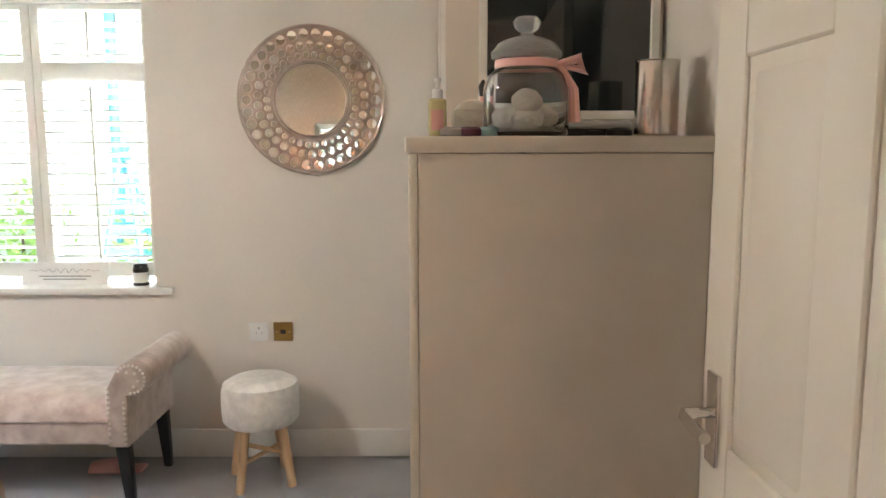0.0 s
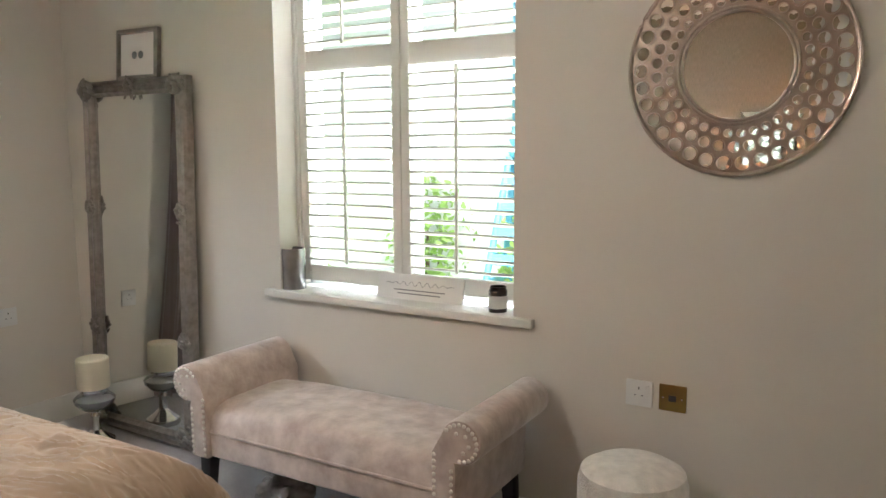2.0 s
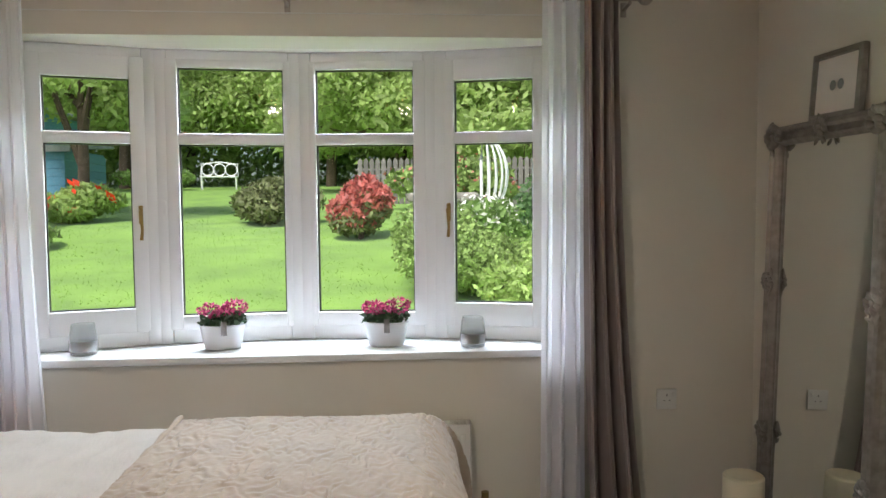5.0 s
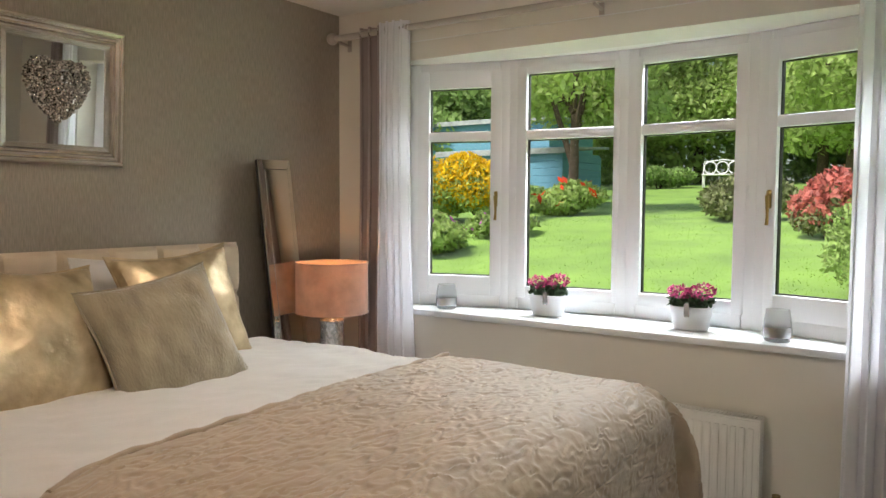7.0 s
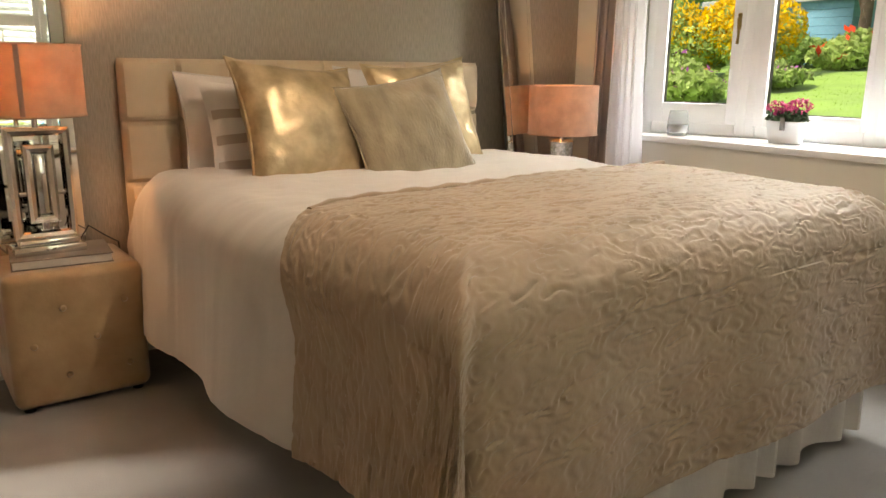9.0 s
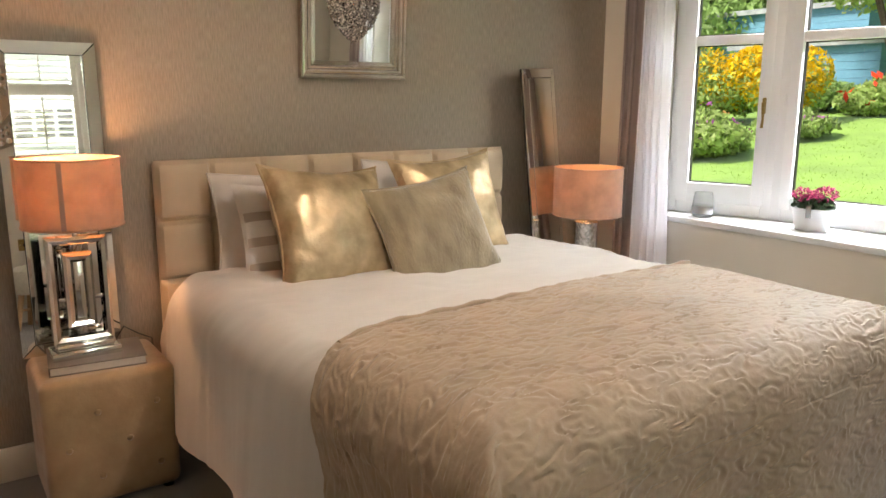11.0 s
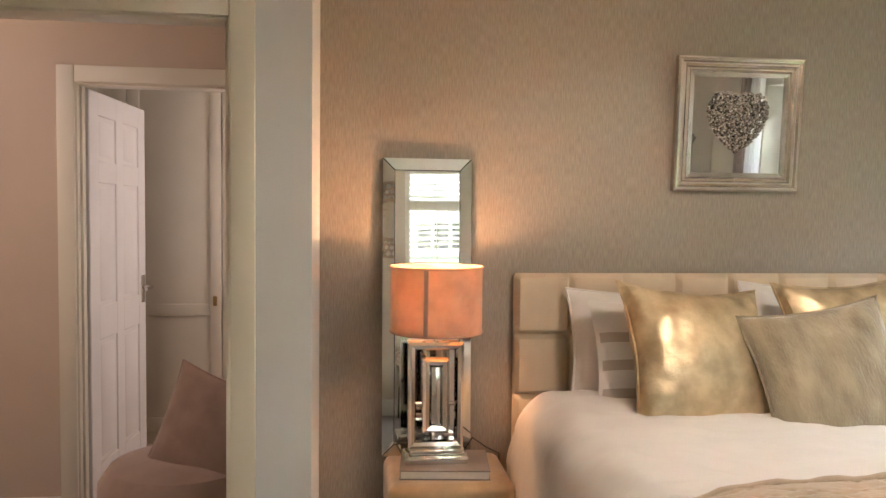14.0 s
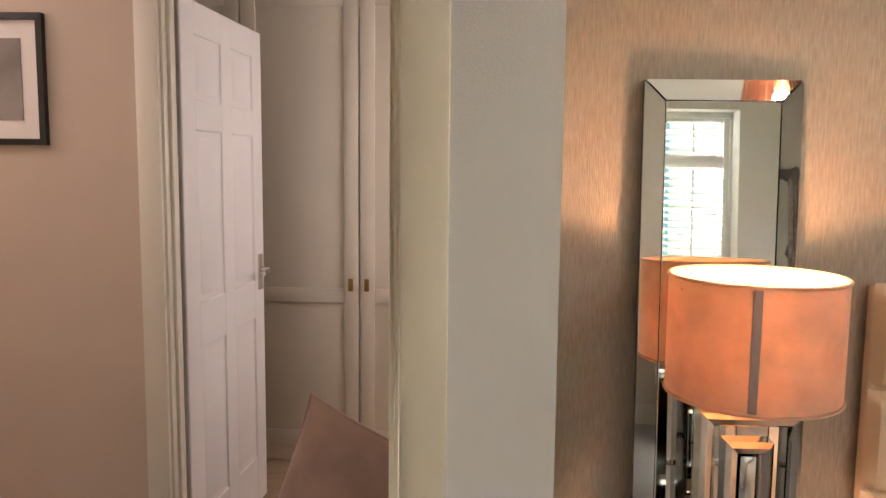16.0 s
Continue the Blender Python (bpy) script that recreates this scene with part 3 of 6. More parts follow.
for x0, x1 in ((NX0 + 0.020, -1.192), (-1.188, NX1 - 0.020)):
    pn = part("shutter_panel", join(
        box(x0, YS - 0.014, 0.832, x0 + 0.04, YS + 0.014, NZ1 - 0.042, 0.003), box(x1 - 0.04, YS - 0.014, 0.832, x1, YS + 0.014, NZ1 - 0.042, 0.003),
        box(x0 + 0.04, YS - 0.013, 0.832, x1 - 0.04, YS + 0.013, 0.90, 0.003), box(x0 + 0.04, YS - 0.013, 1.73, x1 - 0.04, YS + 0.013, 1.82, 0.003), box(x0 + 0.04, YS - 0.013, 2.05, x1 - 0.04, YS + 0.013, NZ1 - 0.042, 0.003)), GLOSS, nwin)
    first = None
    for zs in [0.925 + 0.0478 * k for k in range(17)] + [1.847 + 0.0478 * k for k in range(4)]:
        slope = -14 if zs < 1.72 else -10
        mm = pose((x0 + x1) / 2, YS, zs, slope)
        if first is None:
            w = (x1 - x0) / 2 - 0.042
            first = part("slat", box(-w, -0.031, -0.0045, w, 0.031, 0.0045, 0.004, 2), GLOSS, pn)
            first.matrix_basis = mm
        else:
            again(first, mm)
    part("tilt_rod", join(box((x0 + x1) / 2 - 0.006, YS - 0.047, 0.92, (x0 + x1) / 2 + 0.006, YS - 0.036, 1.72, 0.002), box((x0 + x1) / 2 - 0.006, YS - 0.047, 1.83, (x0 + x1) / 2 + 0.006, YS - 0.036, 2.04, 0.002)), GLOSS, pn)
setting("shutter_sill", join(box(NX0 - 0.07, YN - 0.035, NZ0 - 0.026, NX1 + 0.085, YN - 0.001, NZ0 + 0.006, 0.006), box(NX0 + 0.001, YN - 0.002, NZ0 + 0.0005, NX1 - 0.001, YN + 0.19, NZ0 + 0.0055)), GLOSS, "white painted window sill under the shutters", "window sill", smooth=True)

# ---- curtains ----
rod = thing("curtain_pole", "grey painted curtain pole with ball finials", "curtain pole")
XR, ZR = -3.075, 2.275
part("pole", tube([(XR, 0.03, ZR), (XR, 2.98, ZR)], 0.016, 16), RODG, rod)
for y, s in ((0.03, -1), (2.98, 1)):
    b = bmesh.new()
    bmesh.ops.create_uvsphere(b, u_segments=20, v_segments=12, radius=0.032)
    bmesh.ops.translate(b, vec=(XR, y + s * 0.012 if s > 0 else 0.034, ZR), verts=b.verts)
    part("finial", b, RODG, rod)
for y in (0.08, 1.55, 2.93):
    part("bracket", join(tube([(XW + 0.002, y, ZR - 0.03), (XR - 0.005, y, ZR - 0.022)], 0.008), box(XW, y - 0.012, ZR - 0.06, XW + 0.008, y + 0.012, ZR + 0.0, 0.002)), RODG, rod)
wire = thing("net_wire", "thin white curtain wire above the window", "curtain wire")
part("wire", tube([(XW + 0.02, 0.30, 2.218), (XW + 0.02, 1.5, 2.214), (XW + 0.02, 2.85, 2.218)], 0.0025, 6), PLASTIC, wire)
for y in (0.30, 2.85):
    part("hook", box(XW, y - 0.006, 2.21, XW + 0.025, y + 0.006, 2.228, 0.002), PLASTIC, wire)


def curtain(name, y0, y1, x, folds, amp, material, label, flare=0.0, shift=0.0, seed=0, z0=0.015):
    t = thing(name, label, "curtain")

    def f(u, v):
        z = ZR + 0.035 - v * (ZR + 0.035 - z0)
        spread = 1 + flare * v ** 2
        wob = 0.02 * noise.noise(Vector((u * 3, v * 2.2, seed)))
        a = 2 * math.pi * folds * u + 0.8 * noise.noise(Vector((u * 2, v * 1.5, seed + 5)))
        yy = (y0 + y1) / 2 + shift * v ** 2.2 + ((u - 0.5) * (y1 - y0)) * spread + 0.012 * math.sin(2 * a)
        return (x + amp * (0.75 + 0.35 * v) * math.sin(a) + wob, yy, z)
    cloth = sheet(max(40, int(folds * 16)), 50, f)
    part("cloth", cloth if material is VOILE else thicken(cloth, 0.0035), material, t)
    for j in range(3):
        part("eyelet", tube([(XR + 0.021 * math.cos(k * 0.785), y0 + (y1 - y0) * (j + 0.5) / 3, ZR + 0.021 * math.sin(k * 0.785)) for k in range(8)], 0.004, 6, True), CHROME, t)
    return t


curtain("curtain", 0.215, 0.395, XR - 0.03, 3, 0.04, CURTAING, "grey blush lined curtain drawn back beside the bed corner", seed=1)
curtain("voile_curtain", 0.385, 0.56, XR + 0.02, 4, 0.035, VOILE, "sheer white voile panel beside the grey curtain", flare=0.35, shift=0.03, seed=2)
curtain("voile_curtain", 2.57, 2.74, XR, 3, 0.04, VOILE, "sheer white voile panel falling to the carpet", flare=0.15, seed=3)
curtain("curtain", 2.74, 2.88, XR, 3, 0.05, CURTAING, "grey blush curtain pooling on the carpet", flare=0.75, shift=0.08, seed=4)

# ---- radiator ----
rad = thing("radiator", "white panel radiator under the bow window", "radiator")
part("panel", box(XW + 0.075, 1.22, 0.14, XW + 0.085, 2.27, 0.53, 0.003), GRILLE, rad)
first = None
for k in range(31):
    y = 1.25 + k * 0.033
    mm = pose(XW + 0.086, y, 0.335)
    if first is None:
        first = part("rib", box(-0.003, -0.011, -0.165, 0.005, 0.011, 0.165, 0.004), GRILLE, rad)
        first.matrix_basis = mm
    else:
        again(first, mm)
part("back_panel", box(XW + 0.02, 1.22, 0.14, XW + 0.028, 2.27, 0.53, 0.003), GRILLE, rad)
for y in (1.214, 2.271):
    part("side_cover", box(XW + 0.018, y, 0.14, XW + 0.088, y + 0.005, 0.54, 0.002), GRILLE, rad)
part("top_grille", join(*[box(XW + 0.03, 1.225 + k * 0.0165, 0.532, XW + 0.074, 1.233 + k * 0.0165, 0.537) for k in range(63)], box(XW + 0.018, 1.22, 0.531, XW + 0.030, 2.27, 0.54, 0.002), box(XW + 0.074, 1.22, 0.531, XW + 0.088, 2.27, 0.54, 0.002)), GRILLE, rad)
part("valve", join(tube([(XW + 0.05, 2.27, 0.165), (XW + 0.05, 2.335, 0.165)], 0.009), tube([(XW + 0.05, 2.335, 0.135), (XW + 0.05, 2.335, 0.24)], 0.016, 14)), BRASS, rad, "brass radiator valve")
part("pipe", tube([(XW + 0.05, 2.335, 0.14), (XW + 0.05, 2.335, 0.0)], 0.0075), GRILLE, rad)


# ---- bed ----
CX, BW, BYF, BT = -1.508, 1.74, 2.14, 0.785
bed = thing("bed", "large divan bed with cream tufted headboard and white valance", "bed")
part("base", box(CX - BW / 2 + 0.02, 0.11, 0.07, CX + BW / 2 - 0.19, BYF - 0.06, 0.36, 0.01), COTTON, bed)
part("valance", sheet(90, 6, lambda u, v: (CX - BW / 2 + 0.03 + u * (BW - 0.22), BYF - 0.01 + (0.012 + 0.01 * v) * math.sin(u * 60 + 2 * math.sin(u * 17)), 0.36 - 0.335 * v)), COTTON, bed, "gathered white valance")
part("mattress", box(CX - BW / 2, 0.105, 0.362, CX + BW / 2 - 0.18, BYF - 0.05, 0.69, 0.05, 4), COTTON, bed)
for x in (CX - 0.75, CX + 0.75):
    for y in (0.3, BYF - 0.2):
        part("castor", join(tube([(x - 0.012, y, 0.028), (x + 0.012, y, 0.028)], 0.027, 16), tube([(x, y, 0.05), (x, y, 0.08)], 0.008)), BLACKP, bed)
part("headboard", box(CX - 0.878, 0.008, 0.30, CX + 0.878, 0.05, 1.19, 0.012), HEADB, bed)
pw = 1.756 / 8


def cushion_panel(w, h, d):
    def f(u, v):
        a, b = 2 * u - 1, 2 * v - 1
        k = (1 - a ** 6) * (1 - b ** 6)
        return (a * w / 2, d * k ** 0.45 if k > 0 else 0.0, b * h / 2)
    return sheet(14, 14, f)


first = None
for zz in (1.077, 0.837, 0.60, 0.40):
    for k in range(8):
        mm = pose(CX - 0.878 + pw * (k + 0.5), 0.045, zz)
        if first is None:
            first = part("tufted_panel", cushion_panel(pw, 0.238, 0.042), HEADB, bed)
            first.matrix_basis = mm
        else:
            again(first, mm)


def drape(x0, x1, y0, y1, top, hang_l, hang_r, hang_f, nu, nv, rough, seed, r=0.09, edge=None, flare=0.10, freq=16.0, puff=0.0, head=0.0):
    """Cloth over the bed: both sides hang, the foot hangs too and its corners are pleated over the front."""
    wu = hang_l + (x1 - x0) + hang_r
    wv = (y1 - y0) + hang_f

    def fall(d):
        """Out and down for a run d past the edge, starting round the corner."""
        if d <= 0:
            return 0.0, 0.0
        q = r * math.pi / 2
        if d < q:
            a = d / r
            return r * math.sin(a), r * (1 - math.cos(a))
        return r + flare * (d - q), r + (d - q)

    def f(u, v):
        su, sv = u * wu - hang_l, v * wv
        s = su / (x1 - x0)
        ys = edge(min(max(s, -0.1), 1.1)) if edge is not None else y0
        x = min(max(x0 + su, x0 + r), x1 - r)
        y = ys + sv * ((y1 - r - ys + hang_f + r * 0.57) / wv)
        y_flat = min(y, y1 - r)
        oxl, dzl = fall(r - su)
        oxr, dzr = fall(su - (x1 - x0) + r)
        oyf, dzf = fall(y - (y1 - r))
        dzs = max(dzl, dzr)
        both = min(dzs, dzf)
        dz = (dzs ** 6 + dzf ** 6) ** (1 / 6)
        side = -1 if dzl > dzr else 1
        px = x - oxl + oxr - 0.15 * max(0.0, y_flat - 1.25) * min(1.0, max(0.0, s)) ** 2
        p = Vector((px, y_flat + oyf, top - dz))
        if both > 0.0:
            # spare cloth of the corner gathers into a soft fold
            k = min(1.0, both / 0.22)
            phi = math.atan2(dzf, dzs) / (math.pi / 2)
            fold = math.sin(math.pi * phi) ** 2 * k
            groove = math.exp(-((phi - 0.74) / 0.12) ** 2) * k
            p.x += side * (0.03 * fold - 0.03 * groove)
            p.y += 0.05 * fold - 0.045 * groove
        crown = puff * (1 - (2 * min(max(s, 0), 1) - 1) ** 4)
        wave = 0.016 * noise.noise(Vector((p.x * 2.1, p.y * 2.1, seed))) + (0.03 * dz * math.sin(p.y * 9 + seed + 2 * noise.noise(Vector((p.y * 3, 0, seed)))) if dzs > r and dzs > dzf else 0.0) + (0.03 * dz * math.sin(p.x * 7 + seed + 2 * noise.noise(Vector((p.x * 3, 1, seed)))) if dzf > r else 0.0)
        if not rough:
            wave += 0.007 * noise.noise(Vector((p.x * 7, p.y * 5 + p.z * 4, seed))) + 0.004 * (1 - abs(noise.noise(Vector((p.x * 9 + p.y * 5, p.y * 11, seed)))) * 3)
        if head:
            k = max(0.0, 1 - (y - y0) / head)
            p.z -= 0.16 * k ** 2.5
            wave += 0.03 * k * (1 - k) * 2 * noise.noise(Vector((p.x * 6, 3, seed)))
        q = Vector((su * freq * 0.45, sv * freq, seed))
        w1 = noise.noise(q * 0.5 + Vector((noise.noise(q * 0.35), noise.noise(q * 0.35 + Vector((7, 3, 1))), 0)) * 1.8)
        quilt = rough * (1 - abs(w1) * 2.6) if rough else 0.0
        n = Vector((side * min(dzs, 0.4) ** 2, min(dzf, 0.4) ** 2, (0.6 * r) ** 2)).normalized()
        return p + Vector((0, 0, crown)) + n * (wave + quilt)
    return sheet(nu, nv, f)


duvet = thing("duvet", "white cotton duvet spread over the bed", "duvet")
part("cover", thicken(drape(CX - BW / 2 - 0.03, CX + BW / 2 + 0.055, 0.16, 1.75, BT, 0.46, 0.50, 0.0, 150, 110, 0.0, 3.0, r=0.15, flare=0.06, puff=0.012, head=0.20), 0.02), COTTON, duvet)
throw = thing("throw", "taupe quilted satin bedspread folded over the foot of the bed", "bedspread")


def throw_edge(s):
    return 1.315 + 0.13 * max(0.0, s - 0.35) ** 1.5 + (0.20 * (s - 0.85) / 0.25 if s > 0.85 else 0.0)


part("quilted_cloth", drape(CX - BW / 2 - 0.06, CX + BW / 2 + 0.09, 1.3, BYF + 0.0, BT + 0.022, 0.50, 0.49, 0.63, 470, 330, 0.0040, 8.0, r=0.17, edge=throw_edge, flare=0.09, freq=72.0, puff=0.012), QUILT, throw)
part("hem", tube([(CX - BW / 2 + 0.08 + (BW - 0.16) * k / 40, throw_edge(0.07 + 0.86 * k / 40) + 0.004, BT + 0.034 + 0.004 * math.sin(k * 1.7)) for k in range(41)], 0.008, 8), QUILT, throw, "rolled satin hem")


def pillow(name, w, h, d, material, label, m, corner=0.10, seed=0, n=26, bands=None):
    t = thing(name, label, "cushion" if name != "pillow" else "pillow")

    def f(side):
        def g(u, v):
            a, b = 2 * u - 1, 2 * v - 1
            k = max(0.0, (1 - a * a) * (1 - b * b))
            px = a * (1 - corner * (1 - a * a) * 0.0 - corner * 0.8 * (1 - abs(b) ** 2) * a * a)
            pz = b * (1 - corner * 0.8 * (1 - abs(a) ** 2) * b * b)
            th = d / 2 * k ** 0.42 + (0.010 * noise.noise(Vector((a * 2.4, b * 2.4, seed + side))) + 0.006 * noise.noise(Vector((a * 6, b * 6, seed)))) * min(1, k * 6)
            return (px * w / 2, side * th, pz * h / 2)
        return g
    bm = join(sheet(n, n, f(-1)), sheet(n, n, f(1)))
    bmesh.ops.remove_doubles(bm, verts=bm.verts[:], dist=0.0008)
    bmesh.ops.recalc_face_normals(bm, faces=bm.faces[:])
    part("cover", bm, material, t)
    if bands:
        for b0, b1 in bands:
            part("band", sheet(24, 4, lambda u, v: (Vector(f(1)(u * 0.98 + 0.01, b0 + v * (b1 - b0))) + Vector((0, 0.004, 0)))), STRIPEG, t, "taupe satin stripe")
    else:
        loop = [f(1)(u, 0) for u in np.linspace(0, 1, 16)][:-1] + [f(1)(1, v) for v in np.linspace(0, 1, 16)][:-1] + [f(1)(u, 1) for u in np.linspace(1, 0, 16)][:-1] + [f(1)(0, v) for v in np.linspace(1, 0, 16)][:-1]
        part("piping", tube(loop, 0.005, 6, True), material, t)
    t.matrix_world = m
    return t


pillow("pillow", 0.72, 0.47, 0.18, COTTON, "white cotton pillow against the headboard", pose(-1.16, 0.20, 0.905, 14, -2, 0), seed=1)
pillow("pillow", 0.70, 0.47, 0.18, COTTON, "white cotton pillow against the headboard", pose(-1.84, 0.20, 0.925, 14, -3, 0), seed=2)
pillow("pillow", 0.66, 0.45, 0.17, COTTON, "white pillow with taupe satin stripes", pose(-1.165, 0.36, 0.89, 20, -3, 3), seed=3, bands=((0.20, 0.28), (0.42, 0.50), (0.64, 0.72)))
pillow("cushion", 0.53, 0.52, 0.22, GOLDC, "gold foil-print square cushion", pose(-1.145, 0.565, 0.95, 26, -4, 5), seed=4, corner=0.18)
pillow("cushion", 0.51, 0.50, 0.19, GOLDC, "gold foil-print square cushion with marbled veins", pose(-1.79, 0.44, 0.965, 20, 4, -5), seed=5, corner=0.18)
pillow("cushion", 0.48, 0.47, 0.19, MINK, "taupe faux-fur square cushion", pose(-1.51, 0.72, 0.925, 28, 9, -6), seed=6, corner=0.14)


# ---- headboard wall things ----
PIC_LEAN = pose(-1.542, 0.002, 1.795) @ pose(0, 0.016, 0, -3.4)
pic = thing("heart_mirror_picture", "silver ribbed frame with a crystal heart on mirror glass", "picture", at=(-1.542, 0.0, 1.795))
R180 = pose(0, 0, 0, 0, 0, 180)
ring_frame(0.535, 0.535, [(0, 0.002), (0, 0.03), (0.008, 0.036), (0.018, 0.034), (0.020, 0.028), (0.030, 0.032), (0.038, 0.026), (0.040, 0.020), (0.05, 0.024), (0.058, 0.016), (0.075, 0.014), (0.078, 0.002)], FRAMES, pic, m=R180)
part("mirror", box(-0.195, 0.003, -0.195, 0.195, 0.009, 0.195), MIRROR, pic, "mirror backing")
rng = random.Random(5)
hb = bmesh.new()
placed = 0
while placed < 750:
    u_, v_ = rng.uniform(-1.25, 1.25), rng.uniform(-1.2, 1.35)
    q = (u_ * u_ + v_ * v_ - 1) ** 3 - u_ * u_ * v_ ** 3
    if q > 0:
        continue
    placed += 1
    bmesh.ops.create_icosphere(hb, subdivisions=1, radius=0.0045 + 0.003 * rng.random(), matrix=pose(u_ * 0.112, 0.014 + 0.02 * min(1, -q) ** 0.5, v_ * 0.112 - 0.005, 360 * rng.random(), 0, 360 * rng.random()))
part("crystal_heart", hb, HEARTM, pic, "heart of silver-grey crystals", smooth=False)
pic.matrix_world = PIC_LEAN


def bevel_mirror(name, w, h, label, m):
    t = thing(name, label, "mirror")
    part("backing", box(-w / 2, -0.012, 0, w / 2, -0.001, h, 0.002), BLACKP, t)
    b = 0.045 if w > 0.3 else 0.038
    part("glass", box(-w / 2 + b + 0.002, 0.008, b + 0.002, w / 2 - b - 0.002, 0.012, h - b - 0.002, 0.002, 1), MIRROR, t)
    for k in range(4):
        L = (w if k % 2 == 0 else h) / 2
        o = [(-L, 0), (L, 0), (L - b, b), (-L + b, b)]
        bm = bmesh.new()
        lo = [bm.verts.new((x, 0.0, z)) for x, z in o]
        hi = [bm.verts.new((x * (1 - 0.003 / L), 0.007 + 0.004 * (z > 0), z)) for x, z in o]
        bm.faces.new(hi)
        for i in range(4):
            bm.faces.new((lo[i], lo[(i + 1) % 4], hi[(i + 1) % 4], hi[i]))
        bmesh.ops.recalc_face_normals(bm, faces=bm.faces[:])
        bm.transform(pose(0, 0, h / 2) @ pose(0, 0, 0, 0, 90 * k, 0) @ pose(0, 0, -(h if k % 2 == 0 else w) / 2))
        part("bevelled_strip", bm, MIRROR, t, smooth=False)
    t.matrix_world = m
    return t


pouf = thing("bedside_pouf", "tan crushed-velvet cube pouf with button tufts", "pouf", at=(-0.345, 0.22, 0))
part("body", box(-0.225, -0.19, 0.012, 0.225, 0.19, 0.49, 0.035, 4), POUFV, pouf)
for x in (-0.15, -0.05, 0.05, 0.15):
    for z in (0.12, 0.24, 0.36):
        if (round(x * 100) // 10 + round(z * 100) // 12) % 2:
            part("button", lathe([(0.001, 0.0), (0.010, 0.0), (0.012, 0.004), (0.008, 0.010), (0.001, 0.012)], 12), POUFV, pouf).matrix_basis = pose(x, 0.188, z, -90)
for y in (-0.1, 0.0, 0.1):
    part("button", lathe([(0.001, 0.0), (0.010, 0.0), (0.012, 0.004), (0.008, 0.010), (0.001, 0.012)], 12), POUFV, pouf).matrix_basis = pose(-0.223, y, 0.26, 0, -90)
for x in (-0.18, 0.18):
    for y in (-0.15, 0.15):
        part("foot", lathe([(0.02, 0.0), (0.02, 0.014)], 12, (x, y)), BLACKWOOD, pouf)
bevel_mirror("wall_mirror", 0.345, 1.145, "narrow frameless mirror with sloped glass edges behind a lamp", pose(-0.285, 0.066, 0.492, 2.2, 0, 1.5))
table = thing("bedside_table", "small mirrored bedside table in the corner", "table", at=(-2.76, 0.245, 0))
part("tabletop", box(-0.24, -0.2, 0.50, 0.24, 0.2, 0.52, 0.004), CHAMP, table)
for x in (-0.21, 0.21):
    for y in (-0.17, 0.17):
        part("leg", box(x - 0.015, y - 0.015, 0, x + 0.015, y + 0.015, 0.50, 0.003), CHAMP, table)
part("shelf", box(-0.20, -0.16, 0.15, 0.20, 0.16, 0.165, 0.003), CHAMP, table)
bevel_mirror("wall_mirror", 0.335, 1.075, "narrow frameless mirror with sloped glass edges leaning in the corner", pose(-2.655, 0.155, 0.523, 4.8, 2.0, 20))


def shade_bm(r0, r1, z0, z1, inner=False, seg=48):
    k = -0.004 if inner else 0.0
    return lathe([(r0 + k, z0), (r1 + k, z1)], seg, cap=False)


def drum_shade(t, r, z0, z1):
    sh = part("shade", shade_bm(r, r, z0, z1), SHADEF, t, "blush crushed-velvet drum shade")
    part("lining", shade_bm(r, r, z0, z1, True), SHADEIN, sh)
    for z in (z0, z1):
        part("rim", tube([(r * math.cos(a), r * math.sin(a), z) for a in np.linspace(0, 2 * math.pi, 48, endpoint=False)], 0.004, 6, True), SHADEF, sh)
    part("carrier", join(*[tube([(0, 0, z1 - 0.05), (r * math.cos(a), r * math.sin(a), z1 - 0.02)], 0.002, 6) for a in (0.3, 2.4, 4.5)]), CHROME, sh)


lamp1 = thing("table_lamp", "mirrored rectangular-frame lamp with lit blush shade on a book", "lamp", at=(-0.30, 0.235, 0.525))
for w, h, z, d in ((0.20, 0.385, 0.05, 0.055), (0.095, 0.27, 0.105, 0.045)):
    ring_frame(w, h, [(0, -d / 2), (0, d / 2 - 0.008), (0.010, d / 2), (0.022, d / 2 - 0.004), (0.028, d / 2 - 0.014), (0.028, -d / 2)], CHROME, lamp1, "mirrored_frame", m=pose(0, 0, z + h / 2) @ R180)
part("inner_tablet", box(-0.017, -0.012, 0.135, 0.017, 0.012, 0.345, 0.005), MIRROR, lamp1)
for b_ in ((-0.1, -0.006, 0.20, -0.045, 0.006, 0.215), (0.045, -0.006, 0.20, 0.1, 0.006, 0.215), (-0.012, -0.006, 0.05, 0.012, 0.006, 0.11)):
    part("link", box(*b_, 0.003), CHROME, lamp1)
part("base", join(box(-0.115, -0.06, 0.0, 0.115, 0.06, 0.03, 0.006), box(-0.095, -0.045, 0.03, 0.095, 0.045, 0.052, 0.006)), MIRROR, lamp1)
part("neck", tube([(0, 0, 0.43), (0, 0, 0.60)], 0.009), CHROME, lamp1)
part("bulb", lathe([(0.001, 0.54), (0.012, 0.545), (0.026, 0.575), (0.03, 0.60), (0.02, 0.63), (0.001, 0.64)], 16), BULB, lamp1)
drum_shade(lamp1, 0.166, 0.475, 0.708)
part("seam", box(-0.008, 0.1645, 0.478, 0.008, 0.1675, 0.705, 0.001), CURTAING, lamp1, "dark fabric seam of the shade").matrix_basis = pose(0, 0, 0, 0, 0, -19)
lamp("table_lamp_light", "POINT", 14, (1.0, 0.50, 0.24), pose(-0.30, 0.235, 1.175), radius=0.03)
